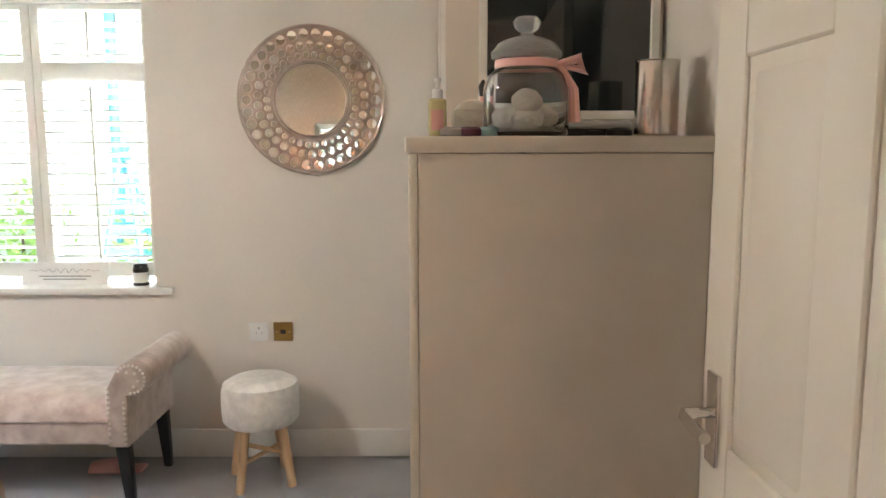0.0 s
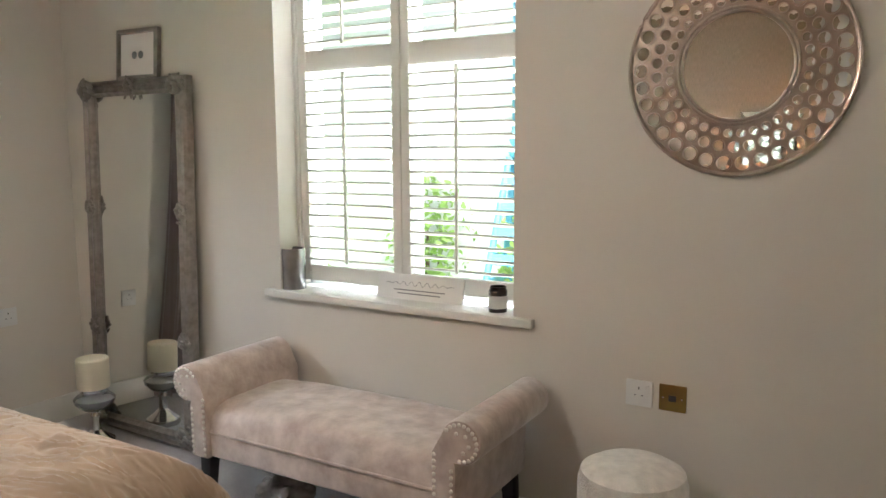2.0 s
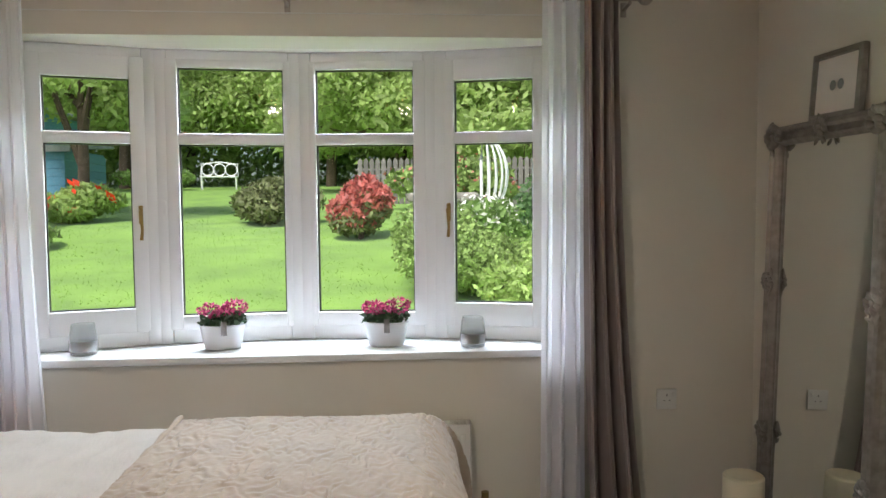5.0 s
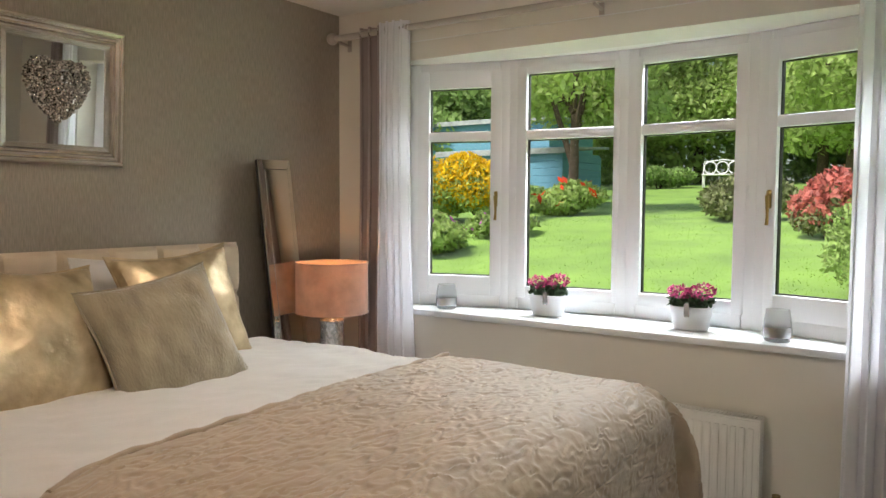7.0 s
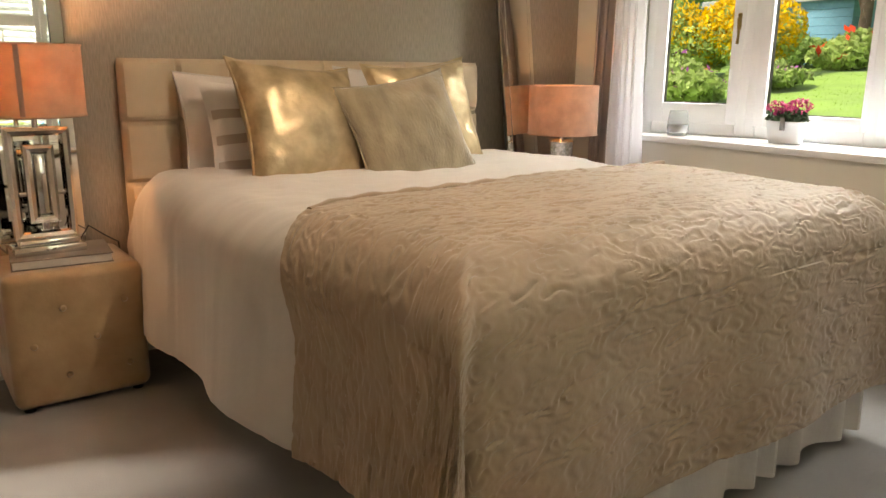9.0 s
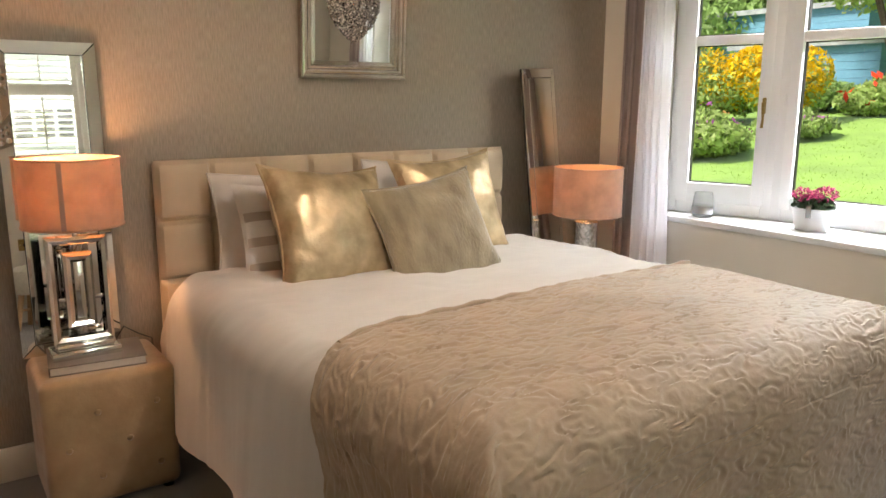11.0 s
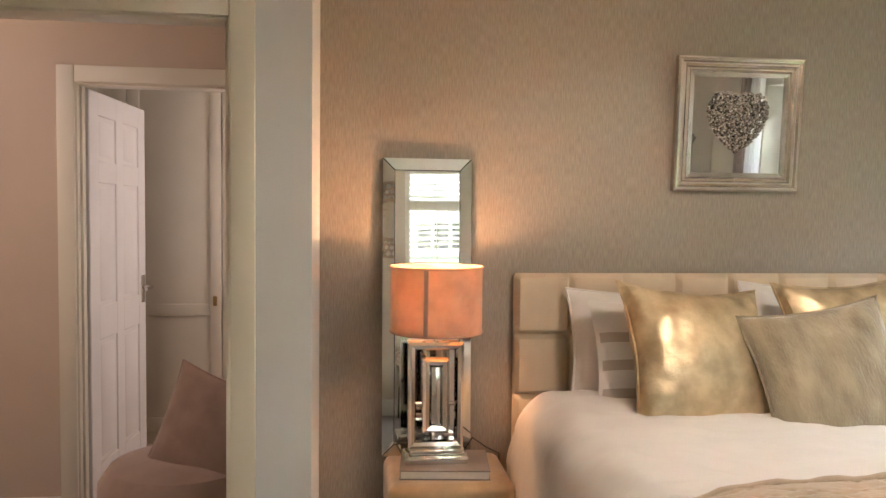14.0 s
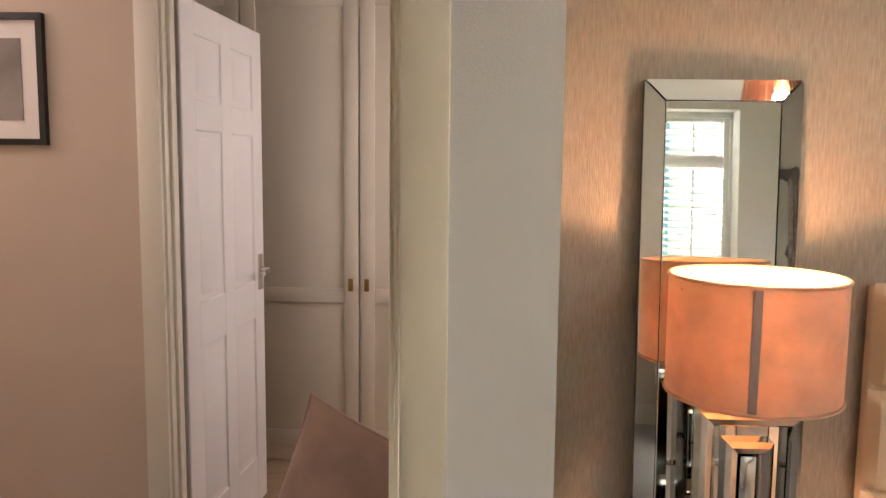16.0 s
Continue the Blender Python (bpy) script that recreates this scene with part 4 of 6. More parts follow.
cord = thing("lamp_cord", "clear lamp flex trailing behind the pouf", "cable")
part("flex", tube([(-0.40, 0.20, 0.53), (-0.44, 0.22, 0.60), (-0.50, 0.18, 0.55), (-0.565, 0.10, 0.50), (-0.59, 0.04, 0.30), (-0.60, 0.03, 0.1), (-0.60, 0.03, 0.006)], 0.003, 6), BLACKP, cord)
book = thing("book", "large grey hardback book lying on the pouf", "book", at=(-0.335, 0.235, 0.49), rz=-6)
part("cover", join(box(-0.16, -0.12, 0.0, 0.16, 0.12, 0.004, 0.001), box(-0.16, -0.12, 0.030, 0.16, 0.12, 0.0345, 0.001), box(-0.16, -0.122, 0.0, 0.16, -0.118, 0.034)), BOOKM, book)
part("page_block", box(-0.155, -0.118, 0.0045, 0.155, 0.115, 0.0295), PAGES, book, "cream page edges")

lamp2 = thing("table_lamp", "crushed-mirror cylinder lamp with lit blush drum shade", "lamp", at=(-2.79, 0.285, 0.52))
part("base", lathe([(0.07, 0.0), (0.072, 0.01), (0.06, 0.02), (0.06, 0.26), (0.066, 0.275), (0.05, 0.285)], 36), CRYSTAL, lamp2, "crushed mirror mosaic column")
part("neck", tube([(0, 0, 0.28), (0, 0, 0.42)], 0.009), CHROME, lamp2)
part("bulb", lathe([(0.001, 0.39), (0.012, 0.395), (0.026, 0.425), (0.03, 0.45), (0.02, 0.48), (0.001, 0.49)], 16), BULB, lamp2)
drum_shade(lamp2, 0.182, 0.315, 0.565)
lamp("corner_lamp_light", "POINT", 3.2, (1.0, 0.52, 0.25), pose(-2.79, 0.285, 1.0), radius=0.03)

# ---- pendant ----
pend = thing("ceiling_pendant", "tiered pendant of peach glass panels with a lit bulb", "ceiling lamp", at=(-1.19, 1.64, 0))
part("ceiling_rose", lathe([(0.05, 2.395), (0.05, 2.419)], 24), CHAMP, pend)
part("stem", tube([(0, 0, 2.27), (0, 0, 2.40)], 0.006), CHAMP, pend)
NP = 30


def wavy(a, k):
    return 2.15 + 0.032 * math.sin(a * 2 + k), 0.175


part("bottom_hoop", tube([(0.175 * math.cos(a), 0.175 * math.sin(a), wavy(a, 0.6)[0]) for a in np.linspace(0, 2 * math.pi, 64, endpoint=False)], 0.0045, 8, True), CHAMP, pend)
part("top_hoop", tube([(0.14 * math.cos(a), 0.14 * math.sin(a), 2.33) for a in np.linspace(0, 2 * math.pi, 48, endpoint=False)], 0.004, 8, True), CHAMP, pend)
part("spoke", join(*[tube([(0, 0, 2.33), (0.14 * math.cos(a), 0.14 * math.sin(a), 2.33)], 0.003, 6) for a in (0, 2.09, 4.19)]), CHAMP, pend)
for k in range(NP):
    a = 2 * math.pi * k / NP
    zb = wavy(a, 0.6)[0]
    da = math.pi / NP * 0.86
    bm = bmesh.new()
    vs = [bm.verts.new((r * math.cos(b), r * math.sin(b), z)) for r, z, b in ((0.173, zb + 0.004, a - da), (0.173, zb + 0.004, a + da), (0.141, 2.328, a + da), (0.141, 2.328, a - da))]
    bm.faces.new(vs)
    part("glass_panel", thicken(bm, 0.004), CLOTHP, pend, smooth=False)
part("bulb", lathe([(0.001, 2.20), (0.02, 2.205), (0.032, 2.23), (0.02, 2.265), (0.012, 2.28)], 16), BULB, pend)
lamp("pendant_light", "POINT", 28, (1.0, 0.84, 0.70), pose(-1.19, 1.64, 2.17), radius=0.05)


# ---- east side: chest and wardrobe ----
chest = thing("chest_of_drawers", "tall cream chest of drawers with greige side panel", "chest of drawers")
CT = 1.45
part("side_panel", box(0.625, 1.69, 0.03, 1.235, 1.708, CT - 0.036, 0.002), GREIGE, chest)
part("side_panel", box(0.625, 2.082, 0.03, 1.235, 2.10, CT - 0.036, 0.002), GREIGE, chest)
part("front_stile", box(0.605, 1.688, 0.0, 0.6245, 1.706, CT - 0.036, 0.003), IVORY, chest)
part("front_stile", box(0.605, 2.084, 0.0, 0.6245, 2.102, CT - 0.036, 0.003), IVORY, chest)
part("top", box(0.598, 1.682, CT - 0.0345, 1.24, 2.108, CT, 0.005), GREIGE, chest)
part("back", box(1.22, 1.708, 0.03, 1.234, 2.082, CT - 0.036), GREIGE, chest)
part("plinth", box(0.64, 1.70, 0.0, 1.23, 2.09, 0.03), GREIGE, chest)
for k in range(6):
    z0 = 0.04 + k * 0.229
    dr_ = part("drawer", box(0.606, 1.709, z0, 0.630, 2.081, z0 + 0.223, 0.004), CHESTF, chest)
    part("finger_groove", box(0.6055, 1.72, z0 + 0.219, 0.6075, 2.07, z0 + 0.2225), GREIGE, dr_, smooth=False)
ward = thing("wardrobe", "tall built-in wardrobe with white doors and greige end panel", "wardrobe")
part("side_panel", box(0.685, 2.125, 0, XE - 0.005, 2.145, ZC - 0.01, 0.002), GREIGE, ward)
part("carcass", box(0.70, 2.145, 0.0, XE - 0.005, YN - 0.012, ZC - 0.012), GREIGE, ward)
for k in range(3):
    y0 = 2.128 + k * 0.459
    d = part("door", box(0.672, y0, 0.08, 0.694, y0 + 0.455, ZC - 0.03, 0.003), GLOSS, ward)
    for a, b in ((y0, y0 + 0.07), (y0 + 0.385, y0 + 0.455)):
        part("stile", box(0.666, a, 0.08, 0.674, b, ZC - 0.03, 0.002), GLOSS, d)
    for a, b in ((0.08, 0.16), (1.0, 1.07), (ZC - 0.12, ZC - 0.03)):
        part("rail", box(0.6663, y0 + 0.07, a, 0.674, y0 + 0.385, b, 0.002), GLOSS, d)
    part("knob", tube([(0.668, y0 + 0.036, 1.22), (0.652, y0 + 0.036, 1.22), (0.648, y0 + 0.036, 1.22), (0.638, y0 + 0.036, 1.22)], [0.005, 0.005, 0.013, 0.010], 14), BRASS, d, "dark brass knob")
tv = thing("dark_mirror_panel", "dark tinted glass panel in a pale frame on the wardrobe end", "mirror", at=(1.0, 2.123, 1.86))
ring_frame(0.46, 0.72, [(0, 0.0), (0, 0.022), (0.02, 0.022), (0.022, 0.012), (0.022, 0.0)], GLOSS, tv)
part("glass", box(-0.21, -0.012, -0.34, 0.21, -0.002, 0.34), LENSW, tv, "dark reflective glass")

# things on the chest
jar = thing("sweet_jar", "clear glass lidded jar with pink ribbon holding cotton pads", "jar", at=(0.845, 1.80, CT))
part("body", lathe([(0.066, 0.0), (0.072, 0.006), (0.074, 0.02), (0.074, 0.105), (0.068, 0.13), (0.052, 0.148), (0.050, 0.165), (0.046, 0.165), (0.046, 0.148), (0.062, 0.128), (0.069, 0.104), (0.069, 0.022), (0.064, 0.012)], 40), CLEAR, jar)
part("lid", lathe([(0.050, 0.166), (0.060, 0.169), (0.062, 0.18), (0.055, 0.19), (0.050, 0.20), (0.03, 0.212), (0.012, 0.216), (0.010, 0.222), (0.020, 0.232), (0.024, 0.245), (0.018, 0.256), (0.001, 0.26)], 36), FROST, jar)
part("ribbon", lathe([(0.053, 0.146), (0.055, 0.148), (0.055, 0.163), (0.053, 0.165)], 36, cap=False), PINKRIB, jar, "pink satin ribbon")
part("bow", join(tube([(0.05, -0.02, 0.155), (0.085, -0.03, 0.165), (0.095, -0.03, 0.14), (0.06, -0.022, 0.15)], [0.006, 0.012, 0.012, 0.006], 8), tube([(0.055, -0.02, 0.152), (0.075, -0.035, 0.10), (0.078, -0.036, 0.03)], [0.006, 0.009, 0.011], 8)), PINKRIB, jar)
for k, (x, y, z, r) in enumerate(((0.0, 0.0, 0.034, 0.033), (0.03, 0.018, 0.036, 0.03), (-0.03, 0.012, 0.034, 0.03), (0.0, -0.012, 0.075, 0.028))):
    b = bmesh.new()
    bmesh.ops.create_icosphere(b, subdivisions=3, radius=r, matrix=pose(x, y, z))
    for v in b.verts:
        v.co += v.normal * 0.004 * noise.noise(v.co * 60)
    part("cotton_ball", b, FUR, jar)
jar.matrix_world = pose(0.86, 1.81, CT) @ Matrix.Diagonal((1.27, 1.27, 1.0, 1.0))
can = thing("metal_tumbler", "brushed silver cylindrical pot", "pot", at=(1.16, 1.86, CT))
part("body", lathe([(0.042, 0.0), (0.048, 0.006), (0.048, 0.165), (0.046, 0.168), (0.044, 0.165), (0.044, 0.01)], 36), FRAMES, can)
part("rim", tube([(0.047 * math.cos(a), 0.047 * math.sin(a), 0.166) for a in np.linspace(0, 6.283, 32, endpoint=False)], 0.002, 6, True), CHROME, can)
can.matrix_world = pose(1.155, 1.84, CT)
brush = thing("hair_straightener", "white flat hair tool resting on the chest", "hair tool")
part("body", box(0.93, 1.895, CT + 0.022, 1.115, 1.92, CT + 0.04, 0.006, m=None), PLASTIC, brush)
part("plate", box(0.93, 1.897, CT + 0.001, 1.10, 1.918, CT + 0.020, 0.004), BLACKP, brush)
bottle = thing("lotion_bottle", "pale yellow pump bottle with white cap", "bottle", at=(0.665, 1.84, CT))
part("body", box(-0.02, -0.02, 0, 0.02, 0.02, 0.085, 0.008, 3), mat("pale_yellow_glass", (0.66, 0.60, 0.30), 0.15, vary=0.1, coat=0.4), bottle)
part("cap", lathe([(0.012, 0.085), (0.012, 0.105), (0.005, 0.108), (0.005, 0.12), (0.008, 0.122), (0.008, 0.13), (0.002, 0.132)], 18), PLASTIC, bottle)
part("label", box(-0.014, -0.0215, 0.015, 0.014, -0.0195, 0.06, 0.0005), PINKRIB, bottle)
ball = thing("cosmetic_pot", "rounded white cosmetic pouch", "pouch", at=(0.745, 1.88, CT))
b = bmesh.new()
bmesh.ops.create_uvsphere(b, u_segments=24, v_segments=14, radius=0.045)
for v in b.verts:
    v.co.z = v.co.z * 0.95 + 0.0425
    v.co.x *= 1.1
part("body", b, FUR, ball)
part("zip", tube([(0.04 * math.cos(a), 0.042 * math.sin(a), 0.06) for a in np.linspace(0, 6.28, 20, endpoint=False)], 0.002, 5, True), STUD, ball)
tall = thing("makeup_brush", "slim rose make-up brush standing up", "brush", at=(0.775, 1.99, CT))
part("handle", tube([(0, 0, 0), (0, 0, 0.10)], [0.012, 0.009], 14), PINKRIB, tall)
part("bristles", tube([(0, 0, 0.10), (0, 0, 0.125), (0, 0, 0.14)], [0.009, 0.012, 0.003], 14), BLACKP, tall)
for k, (x, y, r, mm) in enumerate(((0.70, 1.775, 0.03, PHOTO), (0.735, 1.77, 0.028, mat("plum_cloth", (0.10, 0.03, 0.05), 0.8)), (0.775, 1.775, 0.025, mat("teal_plastic", (0.25, 0.42, 0.42), 0.4)), (1.03, 1.93, 0.04, BLACKP), (1.08, 1.87, 0.03, BLACKP))):
    o = thing("hair_accessory", ["dark hair tie", "plum velvet hair tie", "teal hair clip", "black hairbrush", "black compact case"][k] + " lying on the chest", "hair accessory", at=(x, y, CT))
    part("loop" if k < 3 else "body", lathe([(r * 0.5, 0.0), (r, 0.003), (r, 0.015), (r * 0.6, 0.021)], 18), mm, o)

# ---- north wall ----
rm = thing("round_mirror", "round champagne mirror framed by rings of small mirrored discs", "mirror", at=(0.10, YN, 1.64))
FACE = pose(0, 0, 0, 90, 0, 0)
part("backing", lathe([(0.322, 0.0), (0.325, 0.008), (0.318, 0.014), (0.10, 0.014)], 72), CHAMP, rm).matrix_basis = FACE
part("outer_rim", tube([(0.319 * math.cos(a), -0.017, 0.319 * math.sin(a)) for a in np.linspace(0, 2 * math.pi, 72, endpoint=False)], 0.007, 8, True), CHAMP, rm)
part("inner_rim", join(*[tube([(r * math.cos(a), -0.02, r * math.sin(a)) for a in np.linspace(0, 2 * math.pi, 64, endpoint=False)], 0.005, 8, True) for r in (0.158, 0.169)]), CHAMP, rm, "beaded champagne rim")
part("centre_glass", lathe([(0.155, 0.014), (0.154, 0.018), (0.001, 0.0185)], 64), MIRROR, rm).matrix_basis = FACE
for r, n, s in ((0.285, 34, 0.0245), (0.236, 34, 0.0195), (0.196, 34, 0.0150)):
    d0 = r0 = None
    for k in range(n):
        a = 2 * math.pi * (k + (0.5 if n and s == 0.0195 else 0)) / n
        mm = pose(r * math.cos(a), 0, r * math.sin(a)) @ FACE
        if d0 is None:
            d0 = part("mirror_disc", lathe([(s * 0.86, 0.0145), (s * 0.84, 0.0165), (0.0005, 0.0168)], 14), MIRROR, rm)
            r0 = part("disc_ring", lathe([(s * 0.84, 0.0145), (s * 0.86, 0.026), (s, 0.026), (s, 0.0145)], 14, cap=False), CHAMP, rm)
            d0.matrix_basis = r0.matrix_basis = mm
        else:
            again(d0, mm)
            again(r0, mm)


def socket(name, x, z, material, label, m, holes=True, w=0.088):
    t = thing(name, label, "socket")
    part("plate", box(-w / 2, -0.009, -0.044, w / 2, 0.0, 0.044, 0.003), material, t)
    if holes:
        for hx, hz, a, b in ((0, 0.018, 0.004, 0.008), (-0.012, -0.006, 0.006, 0.003), (0.012, -0.006, 0.006, 0.003)):
            part("slot", box(hx - a / 2, -0.0095, hz - b / 2, hx + a / 2, -0.0085, hz + b / 2), DARKHOLE, t, smooth=False)
        part("switch", box(0.022, -0.013, 0.012, 0.034, -0.008, 0.03, 0.002), PLASTIC, t)
    else:
        part("outlet", box(-0.012, -0.012, -0.010, 0.012, -0.008, 0.010, 0.001), DARKHOLE, t)
        for sx in (-0.03, 0.03):
            part("screw", lathe([(0.003, 0.0), (0.003, 0.0015)], 10), STUD, t).matrix_basis = pose(sx, -0.009, 0, 90)
    t.matrix_world = m
    return t


socket("socket", 0, 0, PLASTIC, "white plastic socket plate on the cream wall", pose(-0.165, YN, 0.597))
socket("aerial_outlet", 0, 0, BRASS, "brass aerial outlet plate on the cream wall", pose(-0.055, YN, 0.597), holes=False)
socket("socket", 0, 0, PLASTIC, "white double socket in the corner", pose(XW, 3.13, 0.60, 0, 0, 90))

# bench
bench = thing("bench", "blush crushed-velvet scroll-arm bench with nailhead trim", "bench")
X0, X1, Y0, Y1 = -1.695, -0.535, 2.95, 3.46
part("seat_rail", box(X0 + 0.02, Y0 + 0.02, 0.27, X1 - 0.02, Y1 - 0.02, 0.37, 0.015, 3), VELVET, bench)
part("seat_piping", tube([(X0 + 0.10, Y0 + 0.016, 0.372), (X1 - 0.10, Y0 + 0.016, 0.372)], 0.006, 8), VELVET, bench)
part("seat", sheet(50, 24, lambda u, v: (X0 + 0.06 + u * (X1 - X0 - 0.12), Y0 + 0.012 + v * (Y1 - Y0 - 0.03), 0.37 + 0.115 * (max(0.0, 1 - (2 * v - 1) ** 6)) ** 0.5 * (0.86 + 0.14 * (1 - (2 * u - 1) ** 2)) + 0.005 * noise.noise(Vector((u * 8, v * 4, 1))))), VELVET, bench, "crushed velvet padded seat")
for s, xb in ((-1, X0), (1, X1)):
    cx, cz, r = xb + s * 0.005, 0.545, 0.068
    prof = [(cx + s * r * math.cos(a), cz + r * math.sin(a)) for a in np.linspace(-1.9, 2.4, 22)]
    outline = [(xb - s * 0.095, 0.27), (xb - s * 0.015, 0.27), (xb - s * 0.012, 0.46)] + prof + [(xb - s * 0.095, 0.50)]
    if s < 0:
        outline = outline[::-1]
    arm = part("arm", extrude(outline, Y1 - Y0, 0.006), VELVET, bench)
    arm.location = (0, Y0, 0)
    line = [(xb - s * 0.085, 0.285 + 0.021 * k) for k in range(11)] + [(cx + s * (r - 0.012) * math.cos(a), cz + (r - 0.012) * math.sin(a)) for a in np.linspace(2.5, -1.6, 15)] + [(cx + s * 0.03 * math.cos(a), cz + 0.03 * math.sin(a)) for a in (-1.2, -0.2, 0.9, 2.0)] + [(xb - s * 0.025, 0.285 + 0.021 * k) for k in range(9)]
    st = None
    for x, z in line:
        mm = pose(x, Y0 - 0.001, z, 90)
        if st is None:
            st = part("nailhead", lathe([(0.0065, 0.0), (0.006, 0.003), (0.003, 0.0055), (0.0006, 0.006)], 10), STUD, bench, "antique nickel nailhead")
            st.matrix_basis = mm
        else:
            again(st, mm)
for x in (X0 + 0.055, X1 - 0.055):
    for y in (Y0 + 0.05, Y1 - 0.05):
        b = box(x - 0.026, y - 0.026, 0, x + 0.026, y + 0.026, 0.272, 0.004)
        for v in b.verts:
            k = 0.62 + 0.38 * v.co.z / 0.27
            v.co.x, v.co.y = x + (v.co.x - x) * k + (0.02 * (1 - v.co.z / 0.27) * (1 if x > -1.1 else -1)), y + (v.co.y - y) * k
        part("leg", b, BLACKWOOD, bench, "black tapered wooden leg")
shoes = thing("shoe_bag", "clear plastic bag of shoes under the bench", "bag", at=(-1.46, 3.20, 0))
b = bmesh.new()
bmesh.ops.create_icosphere(b, subdivisions=4, radius=0.1)
for v in b.verts:
    v.co = Vector((v.co.x * 1.2, v.co.y * 0.9, max(0.0, v.co.z * 0.75 + 0.065))) + v.normal * 0.03 * noise.noise(v.co * 22)
    v.co.z = max(0.002, v.co.z)
part("bag", b, mat("grey_shiny_plastic", (0.30, 0.27, 0.26), 0.12, vary=0.4, scale=20, coat=0.6), shoes)
part("shoe", box(-0.06, -0.11, 0.0, 0.03, -0.085, 0.05, 0.01), BLACKP, shoes)
slip = thing("slipper", "pale pink slipper on the carpet under the bench", "slipper", at=(-0.78, 3.36, 0))
part("sole", box(-0.12, -0.045, 0.0, 0.12, 0.045, 0.015, 0.007, 3), PINKRIB, slip)
part("upper", sheet(14, 10, lambda u, v: (-0.115 + 0.12 * u, -0.045 + 0.09 * v, 0.013 + 0.05 * math.sin(math.pi * v) ** 0.6 * (0.5 + 0.5 * u))), PINKRIB, slip)

stool = thing("fur_stool", "round white faux-fur stool on pale beech legs", "stool", at=(-0.105, 3.255, 0))
part("seat", lathe([(0.10, 0.265), (0.145, 0.268), (0.160, 0.285), (0.164, 0.33), (0.164, 0.405), (0.155, 0.44), (0.12, 0.46), (0.06, 0.468), (0.001, 0.47)], 48), FUR, stool, "white faux-fur padded seat")
for k in range(4):
    a = math.pi / 4 + k * math.pi / 2 + 0.35
    c, s_ = math.cos(a), math.sin(a)
    part("leg", tube([(0.105 * c, 0.105 * s_, 0.27), (0.155 * c, 0.155 * s_, 0.0)], [0.021, 0.018], 14), PINE, stool)
part("stretcher", tube([(-0.13 * math.cos(1.135), -0.13 * math.sin(1.135), 0.12), (0.13 * math.cos(1.135), 0.13 * math.sin(1.135), 0.12)], 0.010), PINE, stool)
part("stretcher", tube([(-0.13 * math.cos(2.706), -0.13 * math.sin(2.706), 0.145), (0.13 * math.cos(2.706), 0.13 * math.sin(2.706), 0.145)], 0.010), PINE, stool)

# shutter sill things
vase = thing("silver_vase", "smoky silvered glass vase on the window sill", "vase", at=(-1.70, YN + 0.045, NZ0))
part("body", lathe([(0.045, 0.0), (0.05, 0.004), (0.052, 0.18), (0.050, 0.182), (0.047, 0.18), (0.045, 0.012)], 36), GREYGL, vase)
part("foot", lathe([(0.046, -0.0), (0.051, 0.001), (0.051, 0.008), (0.047, 0.01)], 36), GREYGL, vase)
sign = thing("message_plaque", "white wooden plaque with grey script lettering", "sign", at=(-1.08, YN + 0.075, NZ0))
SG = pose(0, 0, 0, -14)
part("board", box(-0.20, -0.006, 0.0, 0.20, 0.006, 0.105, 0.002), WHITESIGN, sign).matrix_basis = SG
script = part("script_line", tube([(-0.16 + 0.32 * k / 60, -0.0075, 0.068 + 0.010 * math.sin(k * 0.9) * math.sin(math.pi * k / 60)) for k in range(61)], 0.0009, 5), GREYINK, sign)
script.matrix_basis = SG
for k, (a, b_) in enumerate(((-0.12, 0.12), (-0.10, 0.10))):
    part("text_line", box(a, -0.0072, 0.040 - k * 0.014, b_, -0.0062, 0.044 - k * 0.014), GREYINK, sign, smooth=False).matrix_basis = SG
cj = thing("candle_jar", "small brown glass candle jar with white label", "candle", at=(-0.715, YN + 0.05, NZ0))
part("jar", lathe([(0.032, 0.0), (0.035, 0.004), (0.035, 0.085), (0.031, 0.09), (0.031, 0.10), (0.029, 0.10), (0.029, 0.02)], 32), JARG, cj)
part("label", lathe([(0.0354, 0.02), (0.0356, 0.022), (0.0356, 0.065), (0.0354, 0.067)], 32, cap=False), PLASTIC, cj)

# ornate leaning mirror
gm = thing("floor_mirror", "tall ornate aged-silver mirror leaning in the corner", "mirror")
W, H = 0.76, 1.735
prof = [(0, -0.02), (0, 0.015), (0.010, 0.03), (0.022, 0.036), (0.032, 0.022), (0.042, 0.026), (0.056, 0.032), (0.064, 0.018), (0.074, 0.010), (0.076, -0.02)]
ring_frame(W, H, prof, SILVERFR, gm, m=pose(0, 0, H / 2))
part("glass", box(-W / 2 + 0.072, -0.006, 0.072, W / 2 - 0.072, 0.0, H - 0.072), MIRROR, gm)
part("backing", box(-W / 2 + 0.01, 0.004, 0.01, W / 2 - 0.01, 0.018, H - 0.01), BLACKWOOD, gm)


